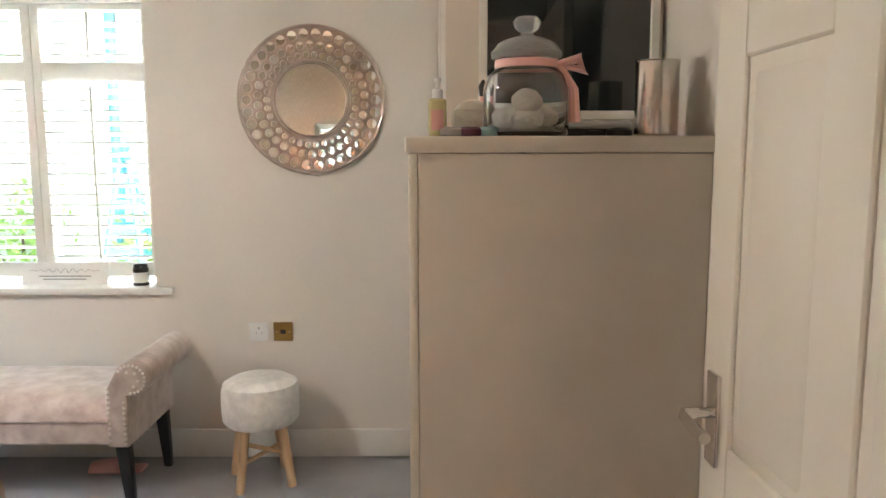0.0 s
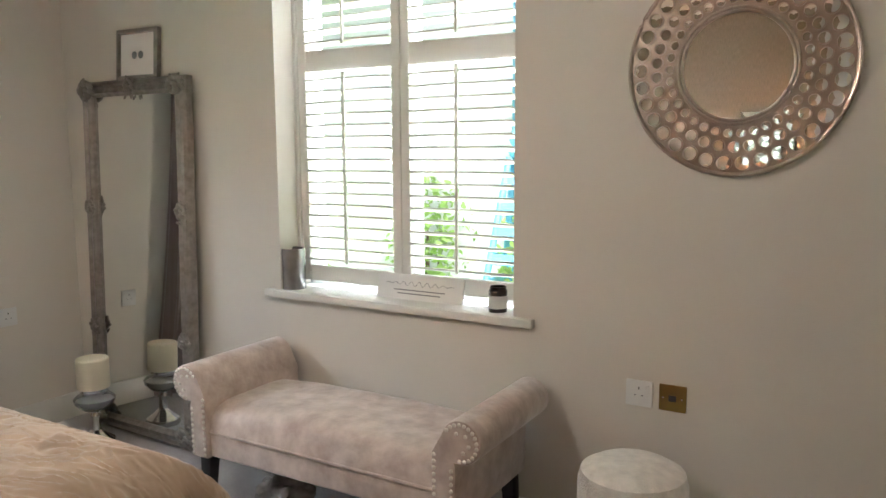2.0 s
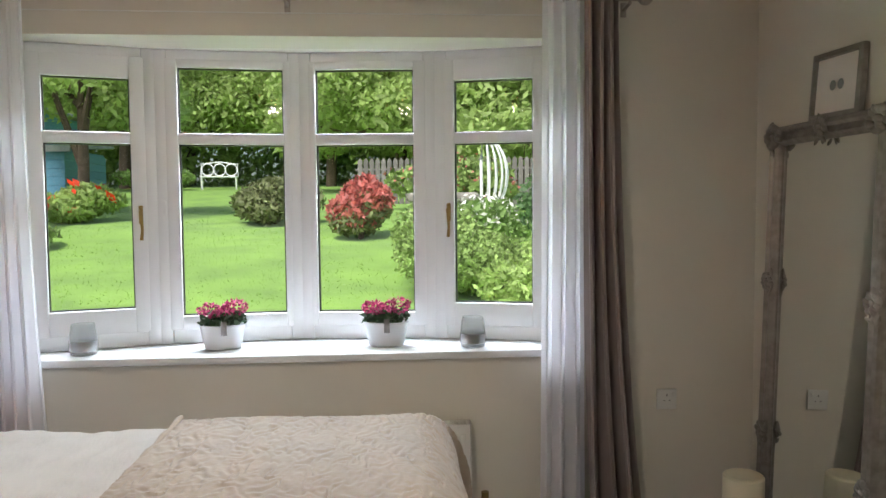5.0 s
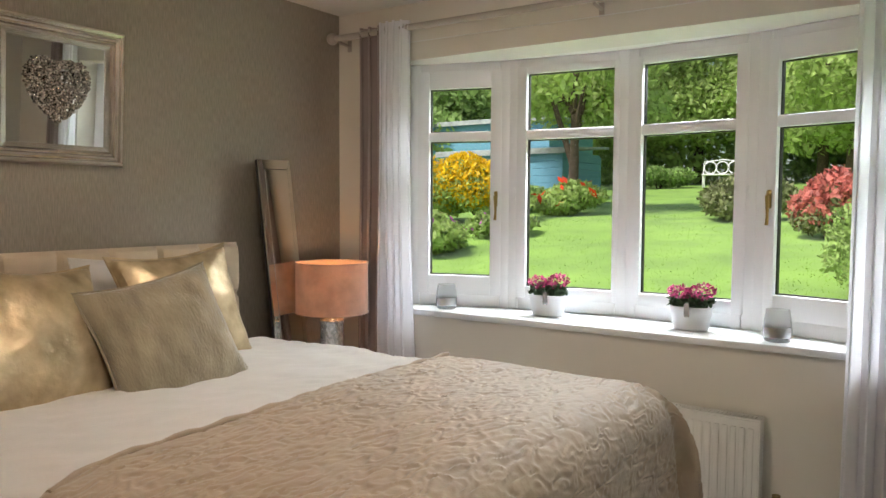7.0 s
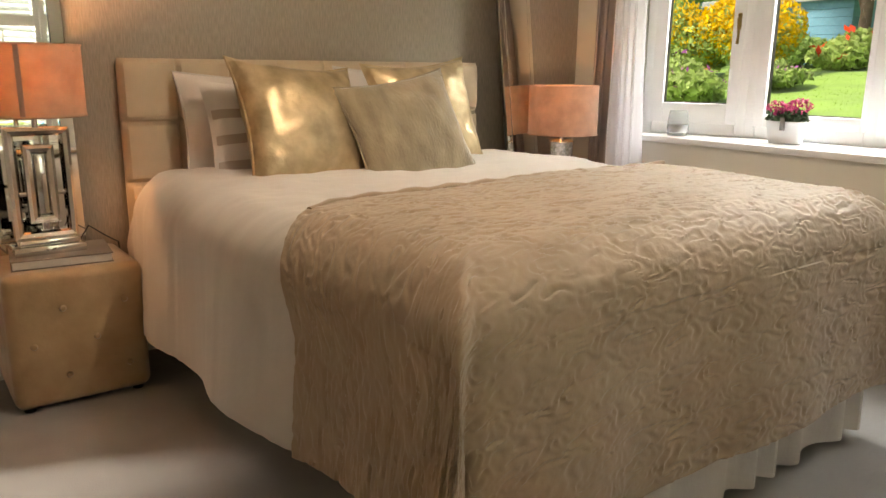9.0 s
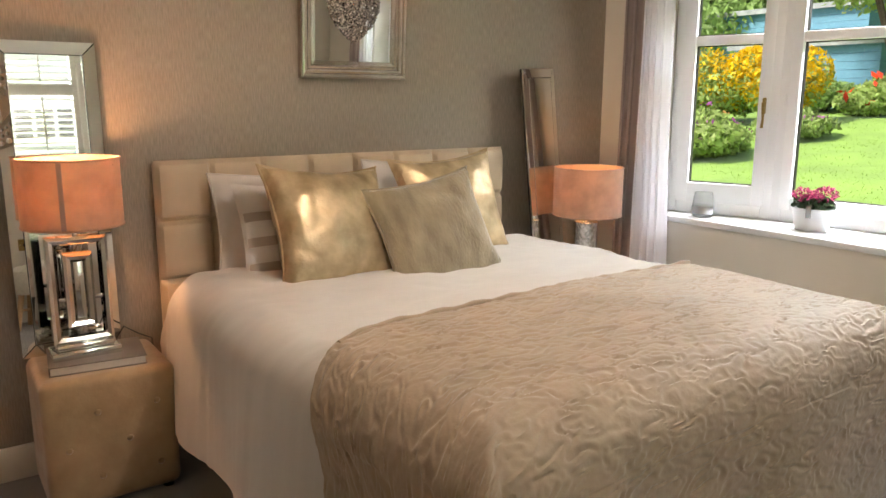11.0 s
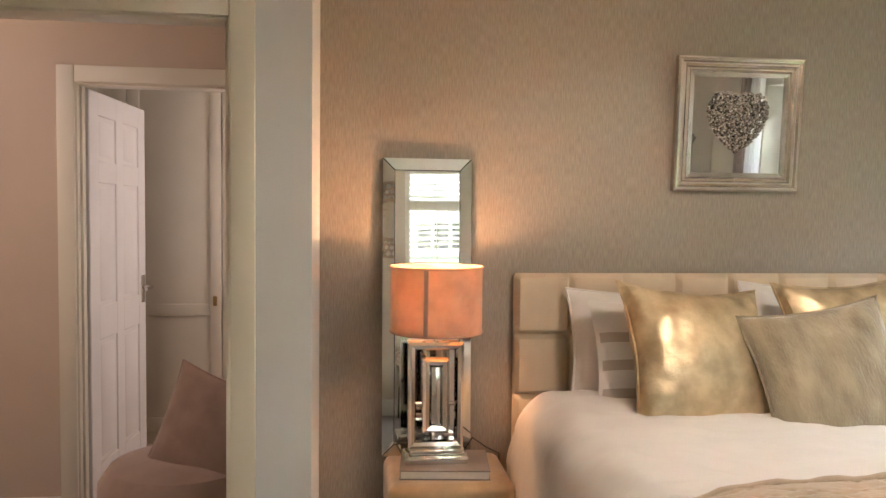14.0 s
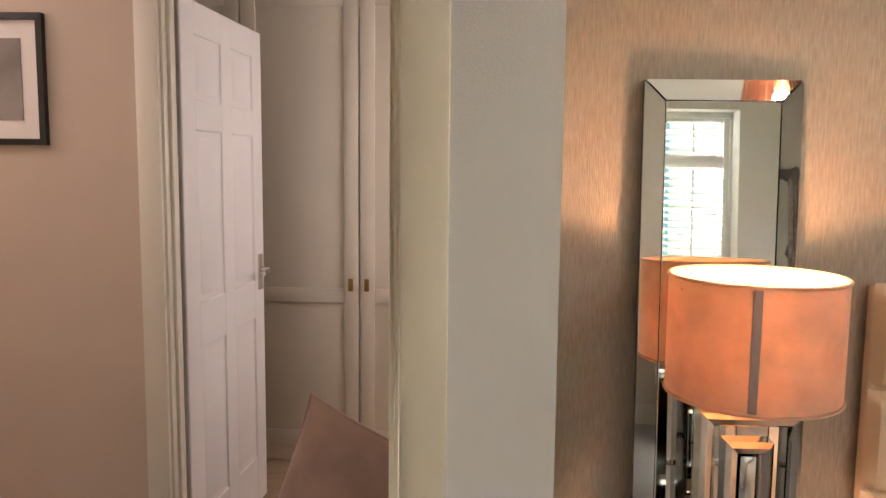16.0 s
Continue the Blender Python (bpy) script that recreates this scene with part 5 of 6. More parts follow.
def scroll(seed):
    rng_ = random.Random(seed)
    bm = bmesh.new()
    for k in range(16):
        t_ = k / 15
        a = t_ * 7
        r = 0.05 * (1 - 0.75 * t_)
        bmesh.ops.create_icosphere(bm, subdivisions=2, radius=0.014 + 0.006 * rng_.random(), matrix=pose(r * math.cos(a), -0.036 - 0.008 * rng_.random(), r * math.sin(a), 0, 40 * rng_.random(), 0) @ Matrix.Diagonal((1.5, 0.7, 0.8, 1)))
    for k in range(10):
        bmesh.ops.create_icosphere(bm, subdivisions=2, radius=0.010, matrix=pose(0.06 * (rng_.random() - 0.5) * 2, -0.034, 0.06 * (rng_.random() - 0.5) * 2, 0, 180 * rng_.random(), 0) @ Matrix.Diagonal((2.4, 0.7, 0.7, 1)))
    return bm


for k, (x, z) in enumerate(((-W / 2 + 0.05, H - 0.05), (W / 2 - 0.05, H - 0.05), (-W / 2 + 0.05, 0.06), (W / 2 - 0.05, 0.06))):
    part("corner_scroll", scroll(k), SILVERFR, gm).matrix_basis = pose(x, 0, z)
for k, (x, z) in enumerate(((-W / 2 + 0.04, 1.12), (-W / 2 + 0.04, 0.52), (W / 2 - 0.04, 1.12), (W / 2 - 0.04, 0.52), (0, H - 0.04))):
    part("side_scroll", scroll(k + 7), SILVERFR, gm).matrix_basis = pose(x, 0, z) @ Matrix.Diagonal((0.62, 0.9, 0.8, 1))
gm.matrix_world = pose(-2.585, 3.44, 0.002, -1.5, 0, -1.5)
sp = thing("framed_print", "small silver-framed print of two dark birds on the mirror top", "picture")
ring_frame(0.27, 0.235, [(0, -0.01), (0, 0.012), (0.018, 0.016), (0.022, 0.004), (0.022, -0.01)], SILVERFR, sp, m=pose(0, 0, 0.1175))
part("mount", box(-0.115, -0.004, 0.02, 0.115, 0.004, 0.215), MOUNT, sp)
for x in (-0.022, 0.02):
    b = bmesh.new()
    bmesh.ops.create_uvsphere(b, u_segments=14, v_segments=8, radius=0.018, matrix=pose(x, -0.0045, 0.115) @ Matrix.Diagonal((0.95, 0.08, 1, 1)))
    part("motif", b, GREYINK, sp)
sp.matrix_world = pose(-2.555, 3.485, 1.732, -4, 0, 3)

cs = thing("candle_holder", "mercury-glass pedestal holder with thick ivory candle", "candle holder", at=(-2.70, 3.25, 0))
part("pedestal", lathe([(0.085, 0.0), (0.088, 0.008), (0.082, 0.03), (0.055, 0.05), (0.022, 0.08), (0.018, 0.13), (0.026, 0.15), (0.02, 0.165), (0.02, 0.17)], 40), CHROME, cs)
part("bowl", lathe([(0.02, 0.17), (0.06, 0.185), (0.09, 0.215), (0.094, 0.235), (0.08, 0.25), (0.05, 0.258), (0.045, 0.27)], 40), GREYGL, cs, "mercury glass bowl")
part("cup", lathe([(0.045, 0.268), (0.062, 0.272), (0.062, 0.285), (0.058, 0.286)], 36), CHROME, cs)
part("candle", lathe([(0.070, 0.286), (0.074, 0.292), (0.074, 0.425), (0.068, 0.432), (0.03, 0.428), (0.001, 0.427)], 40), CANDLEW, cs, "ivory pillar candle")

# ---- bay sill things ----
ZS = BZ0 + 0.034


def planter(x, y, rz, seed):
    t = thing("flower_pot", "white oval planter of magenta kalanchoe", "potted plant", group="planters on the bow window sill")
    bm = lathe([(0.055, 0.0), (0.060, 0.003), (0.074, 0.098), (0.078, 0.102), (0.076, 0.106), (0.070, 0.10), (0.066, 0.085)], 36)
    for v in bm.verts:
        v.co.x *= 1.28
        v.co.y *= 0.8
    part("pot", bm, POTW, t)
    bm = lathe([(0.066, 0.084), (0.03, 0.09), (0.001, 0.09)], 24)
    for v in bm.verts:
        v.co.x *= 1.28
        v.co.y *= 0.8
    part("soil", bm, SOIL, t)
    part("label", box(-0.012, -0.068, 0.07, 0.012, -0.066, 0.13, 0.0005), GREYGL, t, "small grey plant tag").matrix_basis = pose(0.01, 0, 0, 4)
    leaves("foliage", [(-0.045, 0, 0.125, 0.05, 0.045, 0.035), (0.045, 0, 0.125, 0.05, 0.045, 0.035), (0, 0.01, 0.12, 0.06, 0.05, 0.03)], 260, 0.02, LEAFD, t, seed=seed)
    leaves("blossom", [(-0.055, 0, 0.165, 0.05, 0.045, 0.03), (0.05, 0.0, 0.175, 0.055, 0.05, 0.035), (0.0, 0.01, 0.15, 0.05, 0.04, 0.02)], 620, 0.0095, FLOWP, t, seed=seed + 3, hollow=0.75)
    t.matrix_world = pose(x, y, ZS, 0, 0, rz)


planter(-3.32, 1.23, 97, 3)
planter(-3.31, 1.93, 84, 9)


def sill_glass(x, y):
    t = thing("glass_tealight", "textured clear glass tealight holder", "candle holder", group="glass holders on the bow window sill")
    part("glass", lathe([(0.042, 0.0), (0.05, 0.004), (0.056, 0.035), (0.052, 0.09), (0.045, 0.13), (0.042, 0.13), (0.048, 0.09), (0.051, 0.036), (0.044, 0.01)], 32), FROST, t)
    part("band", lathe([(0.0545, 0.02), (0.0572, 0.035), (0.0562, 0.058), (0.0553, 0.06)], 32, cap=False), GREYGL, t, "dimpled silver band")
    t.matrix_world = pose(x, y, ZS)


sill_glass(-3.24, 0.68)
sill_glass(-3.23, 2.30)

# ---- hall and far room ----
arm = thing("armchair", "dusky pink upholstered tub chair in the hall", "armchair", at=(0.70, -0.32, 0))
part("seat", lathe([(0.30, 0.05), (0.335, 0.07), (0.345, 0.20), (0.34, 0.31), (0.30, 0.37), (0.20, 0.395), (0.001, 0.40)], 48), BLUSHF, arm)
for a in (0.6, 2.2, 3.8, 5.4):
    part("leg", tube([(0.22 * math.cos(a), 0.22 * math.sin(a), 0.06), (0.24 * math.cos(a), 0.24 * math.sin(a), 0.0)], [0.02, 0.014], 10), BLACKWOOD, arm)
pillow("cushion", 0.46, 0.46, 0.16, BLUSHF, "dusky pink velvet scatter cushion on the hall chair", pose(0.585, -0.24, 0.515, 12, -16, -24), seed=12)
wallpic = thing("framed_photograph", "black-framed photograph of a white lily", "picture", at=(1.76, -0.6, 1.695))
ring_frame(0.36, 0.40, [(0, 0.0), (0, 0.022), (0.018, 0.024), (0.02, 0.006), (0.02, 0.0)], BLACKP, wallpic, m=R180)
part("mount", box(-0.165, 0.001, -0.185, 0.165, 0.006, 0.185), MOUNT, wallpic)
part("print", box(-0.105, 0.0065, -0.125, 0.105, 0.0085, 0.125), PHOTO, wallpic)
b = bmesh.new()
bmesh.ops.create_uvsphere(b, u_segments=16, v_segments=10, radius=0.06, matrix=pose(0.02, 0.0086, 0.03, 0, 25, 0) @ Matrix.Diagonal((0.75, 0.03, 1, 1)))
part("flower", b, LILY, wallpic)
case = thing("suitcase", "pink hard-shell cabin suitcase standing in the hall", "suitcase", at=(1.72, -0.42, 0))
part("shell", box(-0.17, -0.11, 0.03, 0.17, 0.11, 0.27, 0.04, 4), PINKL, case)
part("handle", tube([(-0.07, 0, 0.268), (-0.07, 0, 0.295), (0.07, 0, 0.295), (0.07, 0, 0.268)], 0.008), BLACKP, case)
part("zip", box(-0.172, -0.008, 0.06, 0.172, 0.008, 0.272, 0.004), CHROME, case)
for x in (-0.12, 0.12):
    part("wheel", tube([(x, -0.02, 0.018), (x, 0.02, 0.018)], 0.017, 14), BLACKP, case)

fw = thing("fitted_wardrobe", "cream fitted wardrobe with shaker doors across the hall", "wardrobe")
part("carcass", box(-0.4, -2.58, 0, 1.9, -1.84, ZC - 0.02), IVORY, fw)
for k in range(4):
    x0 = -0.315 + k * 0.555
    x1 = x0 + 0.549
    d = part("door", box(x0, -1.838, 0.08, x1, -1.82, 2.25, 0.002), IVORY, fw)
    for a, b in ((x0, x0 + 0.07), (x1 - 0.07, x1)):
        part("stile", box(a, -1.821, 0.08, b, -1.81, 2.25, 0.003), IVORY, d)
    for a, b in ((0.08, 0.16), (0.79, 0.86), (2.17, 2.25)):
        part("rail", box(x0 + 0.07, -1.821, a, x1 - 0.07, -1.8105, b, 0.003), IVORY, d)
    xk = x1 - 0.035 if k % 2 else x0 + 0.035
    part("handle", join(tube([(xk, -1.81, 0.88), (xk, -1.79, 0.88)], 0.005), box(xk - 0.012, -1.795, 0.85, xk + 0.012, -1.785, 0.91, 0.005)), BRASS, d, "dark brass drop handle")
part("plinth", box(-0.4, -1.838, 0.0, 1.9, -1.825, 0.075, 0.002), IVORY, fw)

# ---- garden ----


def ground_z(x, y):
    if x > -3.9:
        return -0.15
    if x > -5.0:
        return -0.15 + 0.5 * (-3.9 - x) / 1.1
    if x > -11:
        return 0.35 + 0.125 * (-5 - x)
    return min(1.1 + 0.06 * (-11 - x), 2.4)


xs = [600, 60, 20, 5, -3.9, -4.2, -4.6, -5] + [-5.5 - 0.5 * k for k in range(30)] + [-24, -32, -60, -600]
ys = [-600, -60, -25] + [-18 + 1.5 * k for k in range(25)] + [25, 60, 600]
bm = bmesh.new()
g = [[bm.verts.new((x, y, ground_z(x, y) + (0.03 * noise.noise(Vector((x * 0.7, y * 0.7, 0))) if -20 < x < -5 else 0))) for y in ys] for x in xs]
for i in range(len(xs) - 1):
    for j in range(len(ys) - 1):
        bm.faces.new((g[i][j], g[i + 1][j], g[i + 1][j + 1], g[i][j + 1]))
bmesh.ops.recalc_face_normals(bm, faces=bm.faces[:])
tagged(part("ground", bm, GRASS, None, smooth=True), "sloping green garden lawn", "lawn", kind="structure")

rng = np.random.default_rng(4)
nb = 26000
bx = -5.0 - 11 * rng.random(nb) ** 1.3
by = 1.0 + (rng.random(nb) - 0.55) * 1.25 * (-bx)
bz = np.array([ground_z(a, b) for a, b in zip(bx, by)])
hgt = 0.006 + 0.016 * rng.random(nb)
ang = rng.random(nb) * 6.28
w_ = 0.006
q = np.stack([np.stack([bx - w_ * np.cos(ang), by - w_ * np.sin(ang), bz - 0.01], 1), np.stack([bx + w_ * np.cos(ang), by + w_ * np.sin(ang), bz - 0.01], 1), np.stack([bx + 0.02 * rng.normal(size=nb), by + 0.02 * rng.normal(size=nb), bz + hgt], 1)], 1)
me = bpy.data.meshes.new("grass")
me.vertices.add(3 * nb)
me.vertices.foreach_set("co", q.ravel())
me.loops.add(3 * nb)
me.loops.foreach_set("vertex_index", np.arange(3 * nb))
me.polygons.add(nb)
me.polygons.foreach_set("loop_start", np.arange(nb) * 3)
me.materials.append(BLADE)
me.update()
me.validate()
tagged(new("grass", me), "short lawn grass blades", "grass", kind="stuff")


def shrub(label, x, y, r, h, n, size, material, seed, extra=None, lift=0.0, name="shrub"):
    t = thing(name, label, "shrub")
    z = ground_z(x, y)
    rg = random.Random(seed)
    blobs = []
    for k in range(9):
        a, q_ = rg.random() * 6.28, rg.random() ** 0.5
        rr = r * (0.38 + 0.2 * rg.random())
        hz = h * (0.30 + 0.5 * rg.random() * (1.1 - 0.6 * q_)) + lift
        blobs.append((x + 0.65 * r * q_ * math.cos(a), y + 0.65 * r * q_ * math.sin(a), z + hz, rr, rr, h * 0.30))
    leaves("foliage", blobs, n, size, material, t, seed=seed)
    for k in range(5):
        b_ = blobs[k]
        part("stem", tube([(x + 0.05 * k - 0.1, y, z - 0.05), ((x + b_[0]) / 2, (y + b_[1]) / 2, (z + b_[2]) / 2 + 0.1), (b_[0], b_[1], b_[2])], [0.025, 0.018, 0.008], 6), BARK, t)
    for m_, count, s_, top in extra or ():
        up = [(b_[0], b_[1], b_[2] + top * h, b_[3], b_[4], b_[5]) for b_ in blobs]
        leaves("blossom", up, count, s_, m_, t, seed=seed + 50, hollow=0.8)
    return t


shrub("feathery grey-green shrub close to the window", -7.0, 2.42, 0.85, 0.90, 14000, 0.028, LEAFG, 1)
shrub("bright green low shrub beside the rose", -6.2, 3.2, 0.55, 0.7, 3500, 0.035, LEAFB, 2)
shrub("dark green rose bush with a few orange blooms", -7.9, 4.3, 0.85, 1.35, 7000, 0.05, LEAFC, 3, [(POPPY, 30, 0.05, 0.0)])
shrub("red-leaved photinia bush on the lawn", -10.2, 1.62, 0.42, 0.74, 3500, 0.045, LEAFO, 4, [(REDL, 3500, 0.055, 0.12)])
shrub("rounded olive-green bush on the lawn", -11.9, 0.25, 0.68, 0.74, 5000, 0.055, LEAFO, 5)
shrub("broom bush covered in yellow flowers", -10.9, -3.8, 0.85, 1.28, 5000, 0.05, LEAFB, 6, [(YELL, 9000, 0.045, 0.06)])
shrub("yellow-green broom beside the larger one", -10.4, -4.9, 0.8, 1.15, 5500, 0.05, LEAFB, 16, [(YELL, 2200, 0.04, 0.08)])
shrub("tall green border plants with purple alliums", -8.0, -2.95, 0.7, 0.62, 5500, 0.06, LEAFB, 7, [(ALLIUM, 160, 0.035, 0.14)])
shrub("low green perennials in the border", -9.6, -2.7, 0.6, 0.38, 2500, 0.05, LEAFG, 8, [(ALLIUM, 60, 0.03, 0.1)])
shrub("green border with red poppies", -12.6, -3.0, 0.75, 0.62, 4500, 0.06, LEAFB, 9, [(POPPY, 34, 0.10, 0.22)])
shrub("green border beside the poppies", -13.2, -4.2, 0.8, 0.6, 3000, 0.06, LEAFA, 10)
shrub("green border plants with white flowers", -9.6, 3.1, 0.75, 0.75, 3500, 0.05, LEAFA, 11, [(WHITEFL, 500, 0.04, 0.1)])
shrub("pink-tinged tall border grasses", -14.5, 3.3, 1.4, 1.1, 4500, 0.08, LEAFG, 12, [(REDL, 300, 0.05, 0.1)])
shrub("clipped green shrub in the border", -25.0, -5.4, 1.2, 0.8, 3000, 0.07, LEAFA, 13)
shrub("climbing green shrub by the fence", -13.5, 6.2, 1.3, 2.2, 6000, 0.08, LEAFC, 14)


def tree(label, x, y, h, r, n, size, material, seed, low=0.22, girth=1.0):
    t = thing("tree", label, "tree")
    z = ground_z(x, y)
    rg = random.Random(seed)
    top = Vector((x + rg.uniform(-0.4, 0.4), y + rg.uniform(-0.4, 0.4), z + h * 0.7))
    part("trunk", tube([(x, y, z - 0.1), (x + 0.1, y + 0.08, z + h * 0.25), ((x + top.x) / 2, (y + top.y) / 2, z + h * 0.45), top], [0.2 * girth, 0.16 * girth, 0.11 * girth, 0.04 * girth], 10), BARK, t)
    blobs = []
    for k in range(15):
        a = rg.random() * 6.28
        lev = rg.random()
        rad = r * (0.35 + 0.6 * rg.random()) * (1.05 - 0.6 * lev)
        c = (x + rad * math.cos(a), y + rad * math.sin(a), z + h * (low + (0.94 - low) * lev))
        s_ = r * (0.34 + 0.2 * rg.random())
        blobs.append((*c, s_, s_, s_ * 0.72))
        if k < 6:
            part("limb", tube([(x + 0.05, y + 0.05, z + h * (0.2 + 0.08 * k)), ((x + c[0]) / 2, (y + c[1]) / 2, c[2] - 0.3), c], [0.07, 0.05, 0.015], 6), BARK, t)
    leaves("crown", blobs, n, size, material, t, seed=seed, hollow=0.3)


K = 0
for (x, y, h, r, mm) in ((-22, -13.5, 7.5, 3.4, LEAFA), (-21, -9.6, 7.0, 3.0, LEAFB), (-27.5, -9.5, 8.5, 3.4, LEAFB), (-30, -5.5, 9.0, 3.8, LEAFB), (-29, -1.0, 8.0, 3.4, LEAFB), (-23, 2.4, 8.0, 3.4, LEAFB), (-20, 5.0, 6.0, 2.6, LEAFB),
                        (-21, 8.2, 7.0, 3.2, LEAFA), (-19, 11.5, 7.5, 3.3, LEAFB), (-15, 9.5, 5.5, 2.5, LEAFA), (-27, -7, 10, 4.5, LEAFB), (-28, 0, 10, 4.5, LEAFB), (-27, 7, 10, 4.5, LEAFB), (-24, 14, 9, 4, LEAFA), (-18, -11, 6, 2.6, LEAFA), (-24, -19, 9, 4, LEAFB)):
    K += 1
    tree(["broad mid-green tree behind the lawn", "tall leafy tree at the garden's end", "bright leafy tree over the border"][K % 3], x, y, h, r, 21000, 0.115, mm, 20 + K)
tree("small leafy apple tree with a leaning trunk by the shed", -13.0, -3.05, 4.2, 1.7, 7000, 0.08, LEAFB, 61, low=0.42, girth=0.55)
hedge = thing("hedge", "dense leafy green hedge closing the garden", "hedge", kind="stuff")
leaves("foliage", [(-31 + 1.5 * math.sin(k), -24 + 2.2 * k, 3.4, 1.8, 1.7, 2.6) for k in range(22)], 40000, 0.16, LEAFB, hedge, seed=99, hollow=0.1)



def garden_shed(label, x, y0, y1, wall_h, deep, tall):
    """A flat-roofed timber shed whose boarded front faces the house."""
    t = thing("garden_shed", label, "shed")
    z = ground_z(x, y0)
    part("wall", box(x - deep, y0 + 0.03, z - 0.3, x - 0.03, y1 - 0.03, z + wall_h), SHEDB, t)
    n = int(wall_h / 0.15)
    for k in range(n):
        za = z - 0.05 + k * wall_h / n
        part("board", box(x - 0.03, y0, za, x, y1, za + wall_h / n - 0.003, 0.004, 1), SHEDB, t)
        part("board", box(x - deep, y1 - 0.03, za, x - 0.03, y1, za + wall_h / n - 0.003, 0.004, 1), SHEDB, t)
    part("fascia", box(x + 0.10, y0 - 0.15, z + wall_h - 0.06, x + 0.13, y1 + 0.15, z + wall_h + 0.05), FELT, t, "weathered pale fascia board")
    roof = box(x - deep - 0.1, y0 - 0.15, z + wall_h + 0.002, x + 0.10, y1 + 0.15, z + wall_h + 0.06, 0.01, 1)
    for v in roof.verts:
        v.co.z += tall * (x + 0.1 - v.co.x) / deep
    part("roof", roof, FELT, t)


garden_shed("blue-stained timber shed with pale felt roof behind the broom", -14.0, -6.6, -3.72, 1.2, 2.0, 0.12)
garden_shed("long taller blue-stained shed with pale roof edge", -16.4, -14.5, -5.2, 2.02, 2.6, 0.05)
of = thing("fence_panel", "orange timber fence panel beside the shed", "fence")
for k in range(16):
    part("board", box(-12.6, -8.7 + k * 0.2, 0.9, -12.57, -8.52 + k * 0.2, 2.02, 0.005, 1), ORANGEW, of)
part("rail", box(-12.63, -8.7, 1.8, -12.6, -5.5, 1.88), ORANGEW, of)
part("post", box(-12.57, -6.35, 0.9, -12.49, -6.27, 2.12, 0.006, 1), UPVC, of, "white fence post")
fence = thing("garden_fence", "weathered grey picket fence at the back of the garden", "fence")
p0 = None
for k in range(60):
    y = 1.4 + k * 0.13
    mm = pose(-17.0 + 0.02 * k, y, ground_z(-17, y))
    if p0 is None:
        p0 = part("picket", extrude([(-0.05, -0.1), (0.05, -0.1), (0.05, 0.95), (0.0, 1.02), (-0.05, 0.95)], 0.02), FENCE, fence, smooth=False)
        p0.data.transform(pose(0, 0, 0, 0, 0, 90))
        p0.matrix_basis = mm
    else:
        again(p0, mm)
for z in (0.3, 0.75):
    part("rail", tube([(-17.05, 1.3, ground_z(-17, 0) + z), (-15.85, 9.2, ground_z(-17, 0) + z)], 0.035, 6), FENCE, fence)
seatb = thing("garden_bench", "white ornate metal garden bench at the lawn edge", "bench", at=(-25.6, -3.5, ground_z(-25.6, 0)), rz=8)
part("seat", box(-0.25, -0.6, 0.40, 0.2, 0.6, 0.44, 0.01), PLASTIC, seatb)
for y in (-0.55, 0.55):
    for x in (-0.2, 0.16):
        part("leg", tube([(x, y, 0), (x, y, 0.4)], 0.025, 8), PLASTIC, seatb)
for k in range(3):
    part("back_loop", tube([(-0.25, -0.38 + 0.38 * k + 0.19 * math.cos(a), 0.66 + 0.2 * math.sin(a)) for a in np.linspace(0, 6.283, 20, endpoint=False)], 0.022, 6, True), PLASTIC, seatb)
part("back_rail", tube([(-0.25, -0.6, 0.44), (-0.25, -0.58, 0.85), (-0.25, 0, 0.92), (-0.25, 0.58, 0.85), (-0.25, 0.6, 0.44)], 0.022, 6), PLASTIC, seatb)
egg = thing("hanging_chair", "white woven egg chair in the garden", "garden chair", at=(-11.2, 3.42, ground_z(-11.2, 3.4)))
for k in range(9):
    a0 = math.pi * k / 9
    part("cane", tube([(0.42 * math.sin(b_) * math.cos(a0), 0.42 * math.sin(b_) * math.sin(a0), 1.05 + 0.75 * math.cos(b_)) for b_ in np.linspace(0.1, 3.0, 16)], 0.018, 6), PLASTIC, egg)
part("pole", tube([(-0.5, 0, 0), (-0.55, 0, 1.4), (-0.3, 0, 1.95), (0, 0, 1.85)], 0.03, 8), PLASTIC, egg)
part("foot", lathe([(0.45, 0.0), (0.45, 0.04)], 24), PLASTIC, egg)
egg.scale = (0.8, 0.8, 0.72)
stone = thing("stone_bench", "low bench of weathered stone slabs", "bench", at=(-10.9, 2.75, ground_z(-10.9, 2.7)))
part("slab", box(-0.25, -0.5, 0.40, 0.25, 0.5, 0.52, 0.03), STONE, stone)
for y in (-0.35, 0.35):
    part("block", box(-0.18, y - 0.1, 0.0, 0.18, y + 0.1, 0.40, 0.03), STONE, stone)

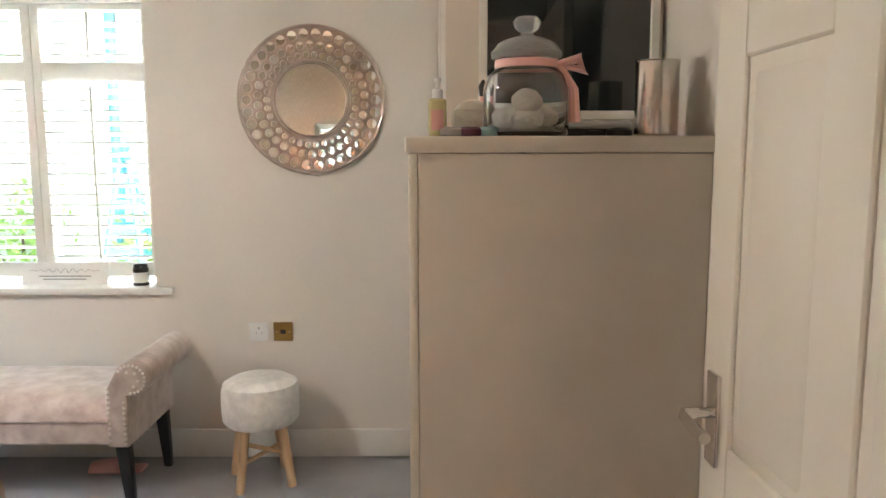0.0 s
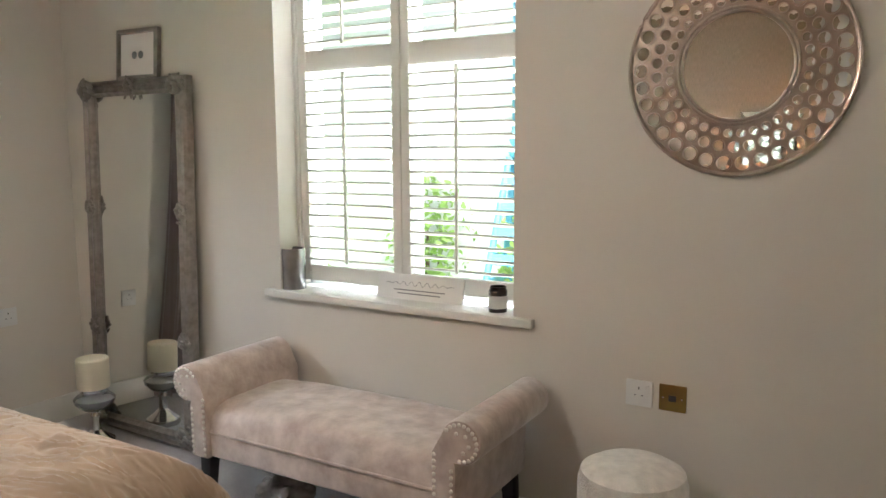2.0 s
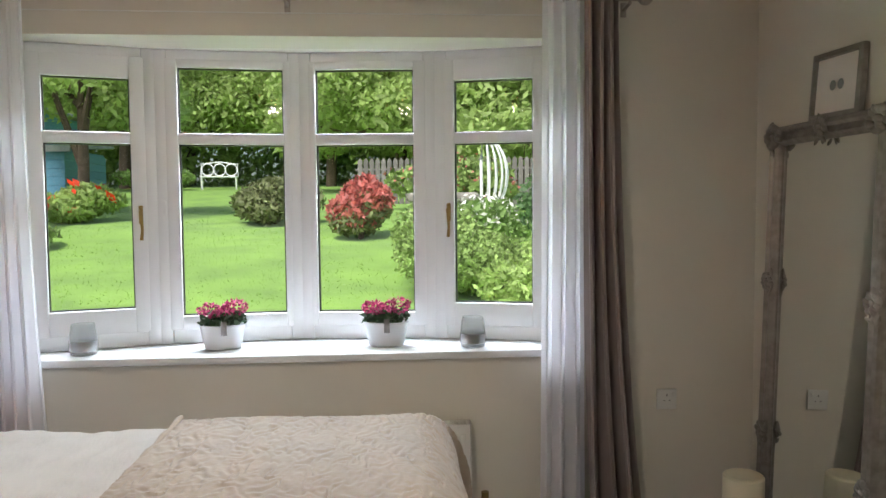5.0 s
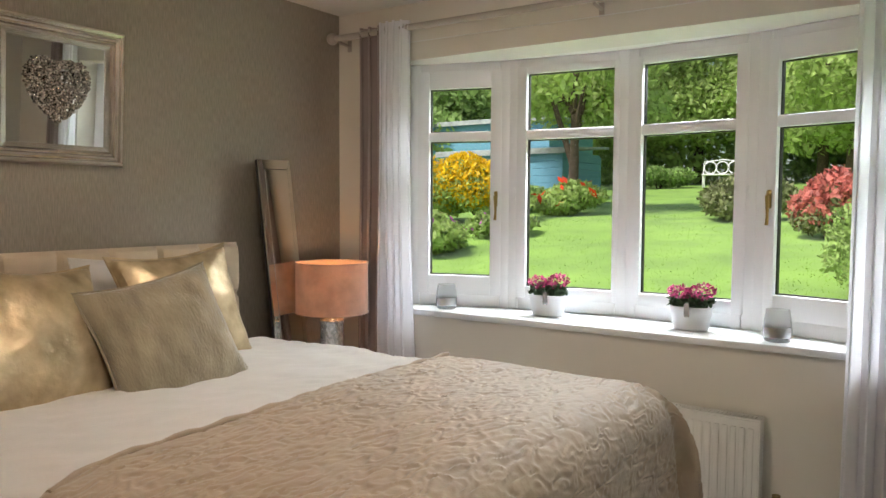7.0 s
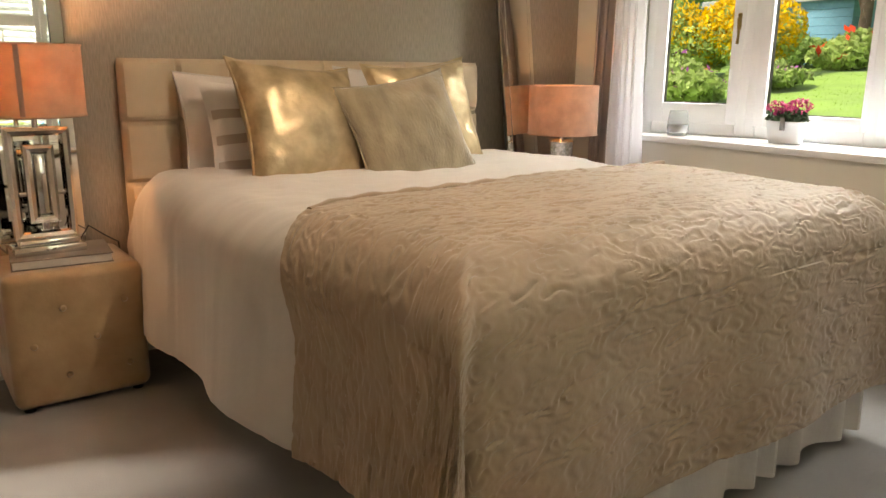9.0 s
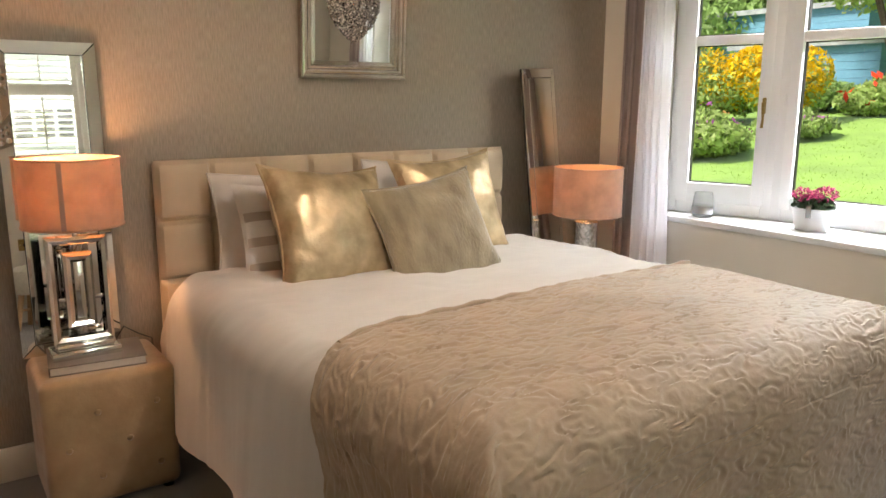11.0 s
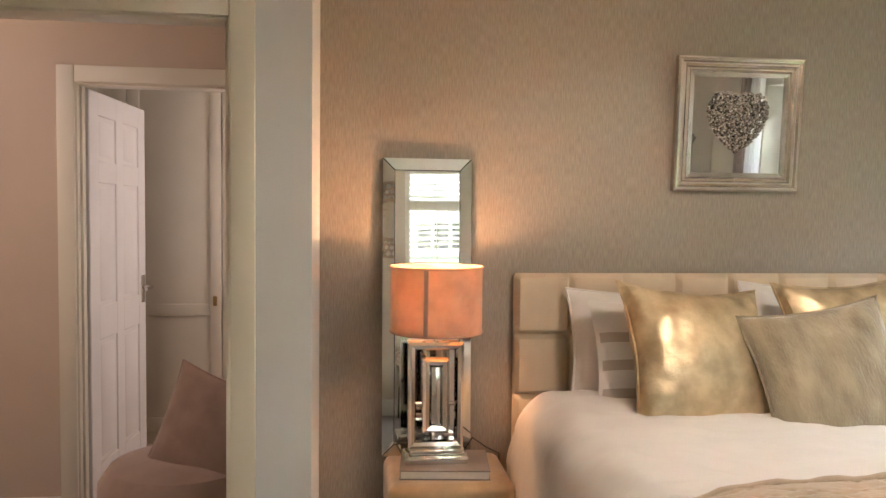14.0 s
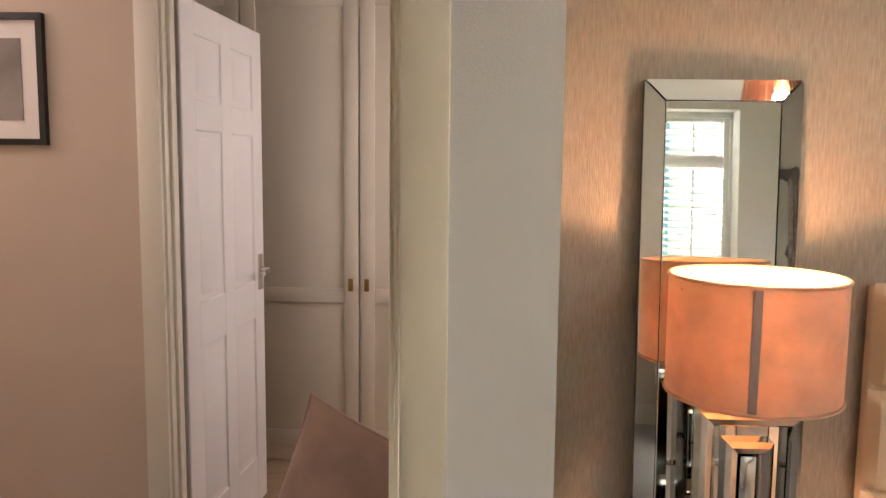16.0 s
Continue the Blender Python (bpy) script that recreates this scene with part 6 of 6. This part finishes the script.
# beyond the shuttered window
nb_ = thing("neighbour_house", "white rendered neighbouring house with grey gutter", "house")
part("wall", box(-9, 7.4, -0.3, 5, 7.7, 3.0), RENDERW, nb_)
part("gutter", tube([(-9, 7.3, 3.0), (5, 7.3, 3.0)], 0.06, 10), FENCE, nb_)
part("roof", extrude([(0, 0), (0.2, 0), (4.2, 2.6), (4.0, 2.7)], 14), FELT, nb_).matrix_basis = pose(5, 7.15, 3.01, 0, 0, 90)
part("downpipe", tube([(-2.4, 7.33, -0.2), (-2.4, 7.33, 2.95)], 0.045, 10), SHEDB, nb_)
WX0, WX1, WZ0, WZ1 = -1.98, -1.24, 1.50, 1.88
wnd = part("window", join(box(WX0, 7.36, WZ0 - 0.04, WX1, 7.41, WZ0), box(WX0, 7.36, WZ1, WX1, 7.41, WZ1 + 0.04), *[box(x - 0.018, 7.365, WZ0, x + 0.018, 7.405, WZ1) for x in (WX0 + 0.018, (2 * WX0 + WX1) / 3, (WX0 + 2 * WX1) / 3, WX1 - 0.018)]), UPVC, nb_)
part("pane", box(WX0 + 0.01, 7.385, WZ0 - 0.01, WX1 - 0.01, 7.397, WZ1 + 0.01), LENSW, wnd)
ob_ = thing("garden_obelisk", "blue painted wooden plant obelisk", "obelisk", at=(-1.6, 5.6, -0.15))
for sx in (-1, 1):
    for sy in (-1, 1):
        part("post", tube([(0.24 * sx, 0.24 * sy, 0), (0.03 * sx, 0.03 * sy, 1.5)], 0.022, 6), BLUEP, ob_)
for k in range(8):
    w = 0.24 - 0.21 * (k + 0.6) / 8.6
    z = 1.5 * (k + 0.6) / 8.6
    for sx in (-1, 1):
        part("slat", box(-w, sx * w - 0.008, z, w, sx * w + 0.008, z + 0.07), BLUEP, ob_)
        part("slat", box(sx * w - 0.008, -w, z, sx * w + 0.008, w, z + 0.07), BLUEP, ob_)
part("finial", lathe([(0.03, 1.5), (0.05, 1.53), (0.02, 1.56), (0.045, 1.61), (0.03, 1.66), (0.001, 1.70)], 16), BLUEP, ob_)
shrub("climbing greenery round the obelisk", -1.35, 5.75, 0.45, 1.3, 2200, 0.05, LEAFB, 31)
shrub("leafy shrub against the neighbour's wall", -3.4, 7.4, 0.5, 1.5, 900, 0.05, LEAFA, 32)
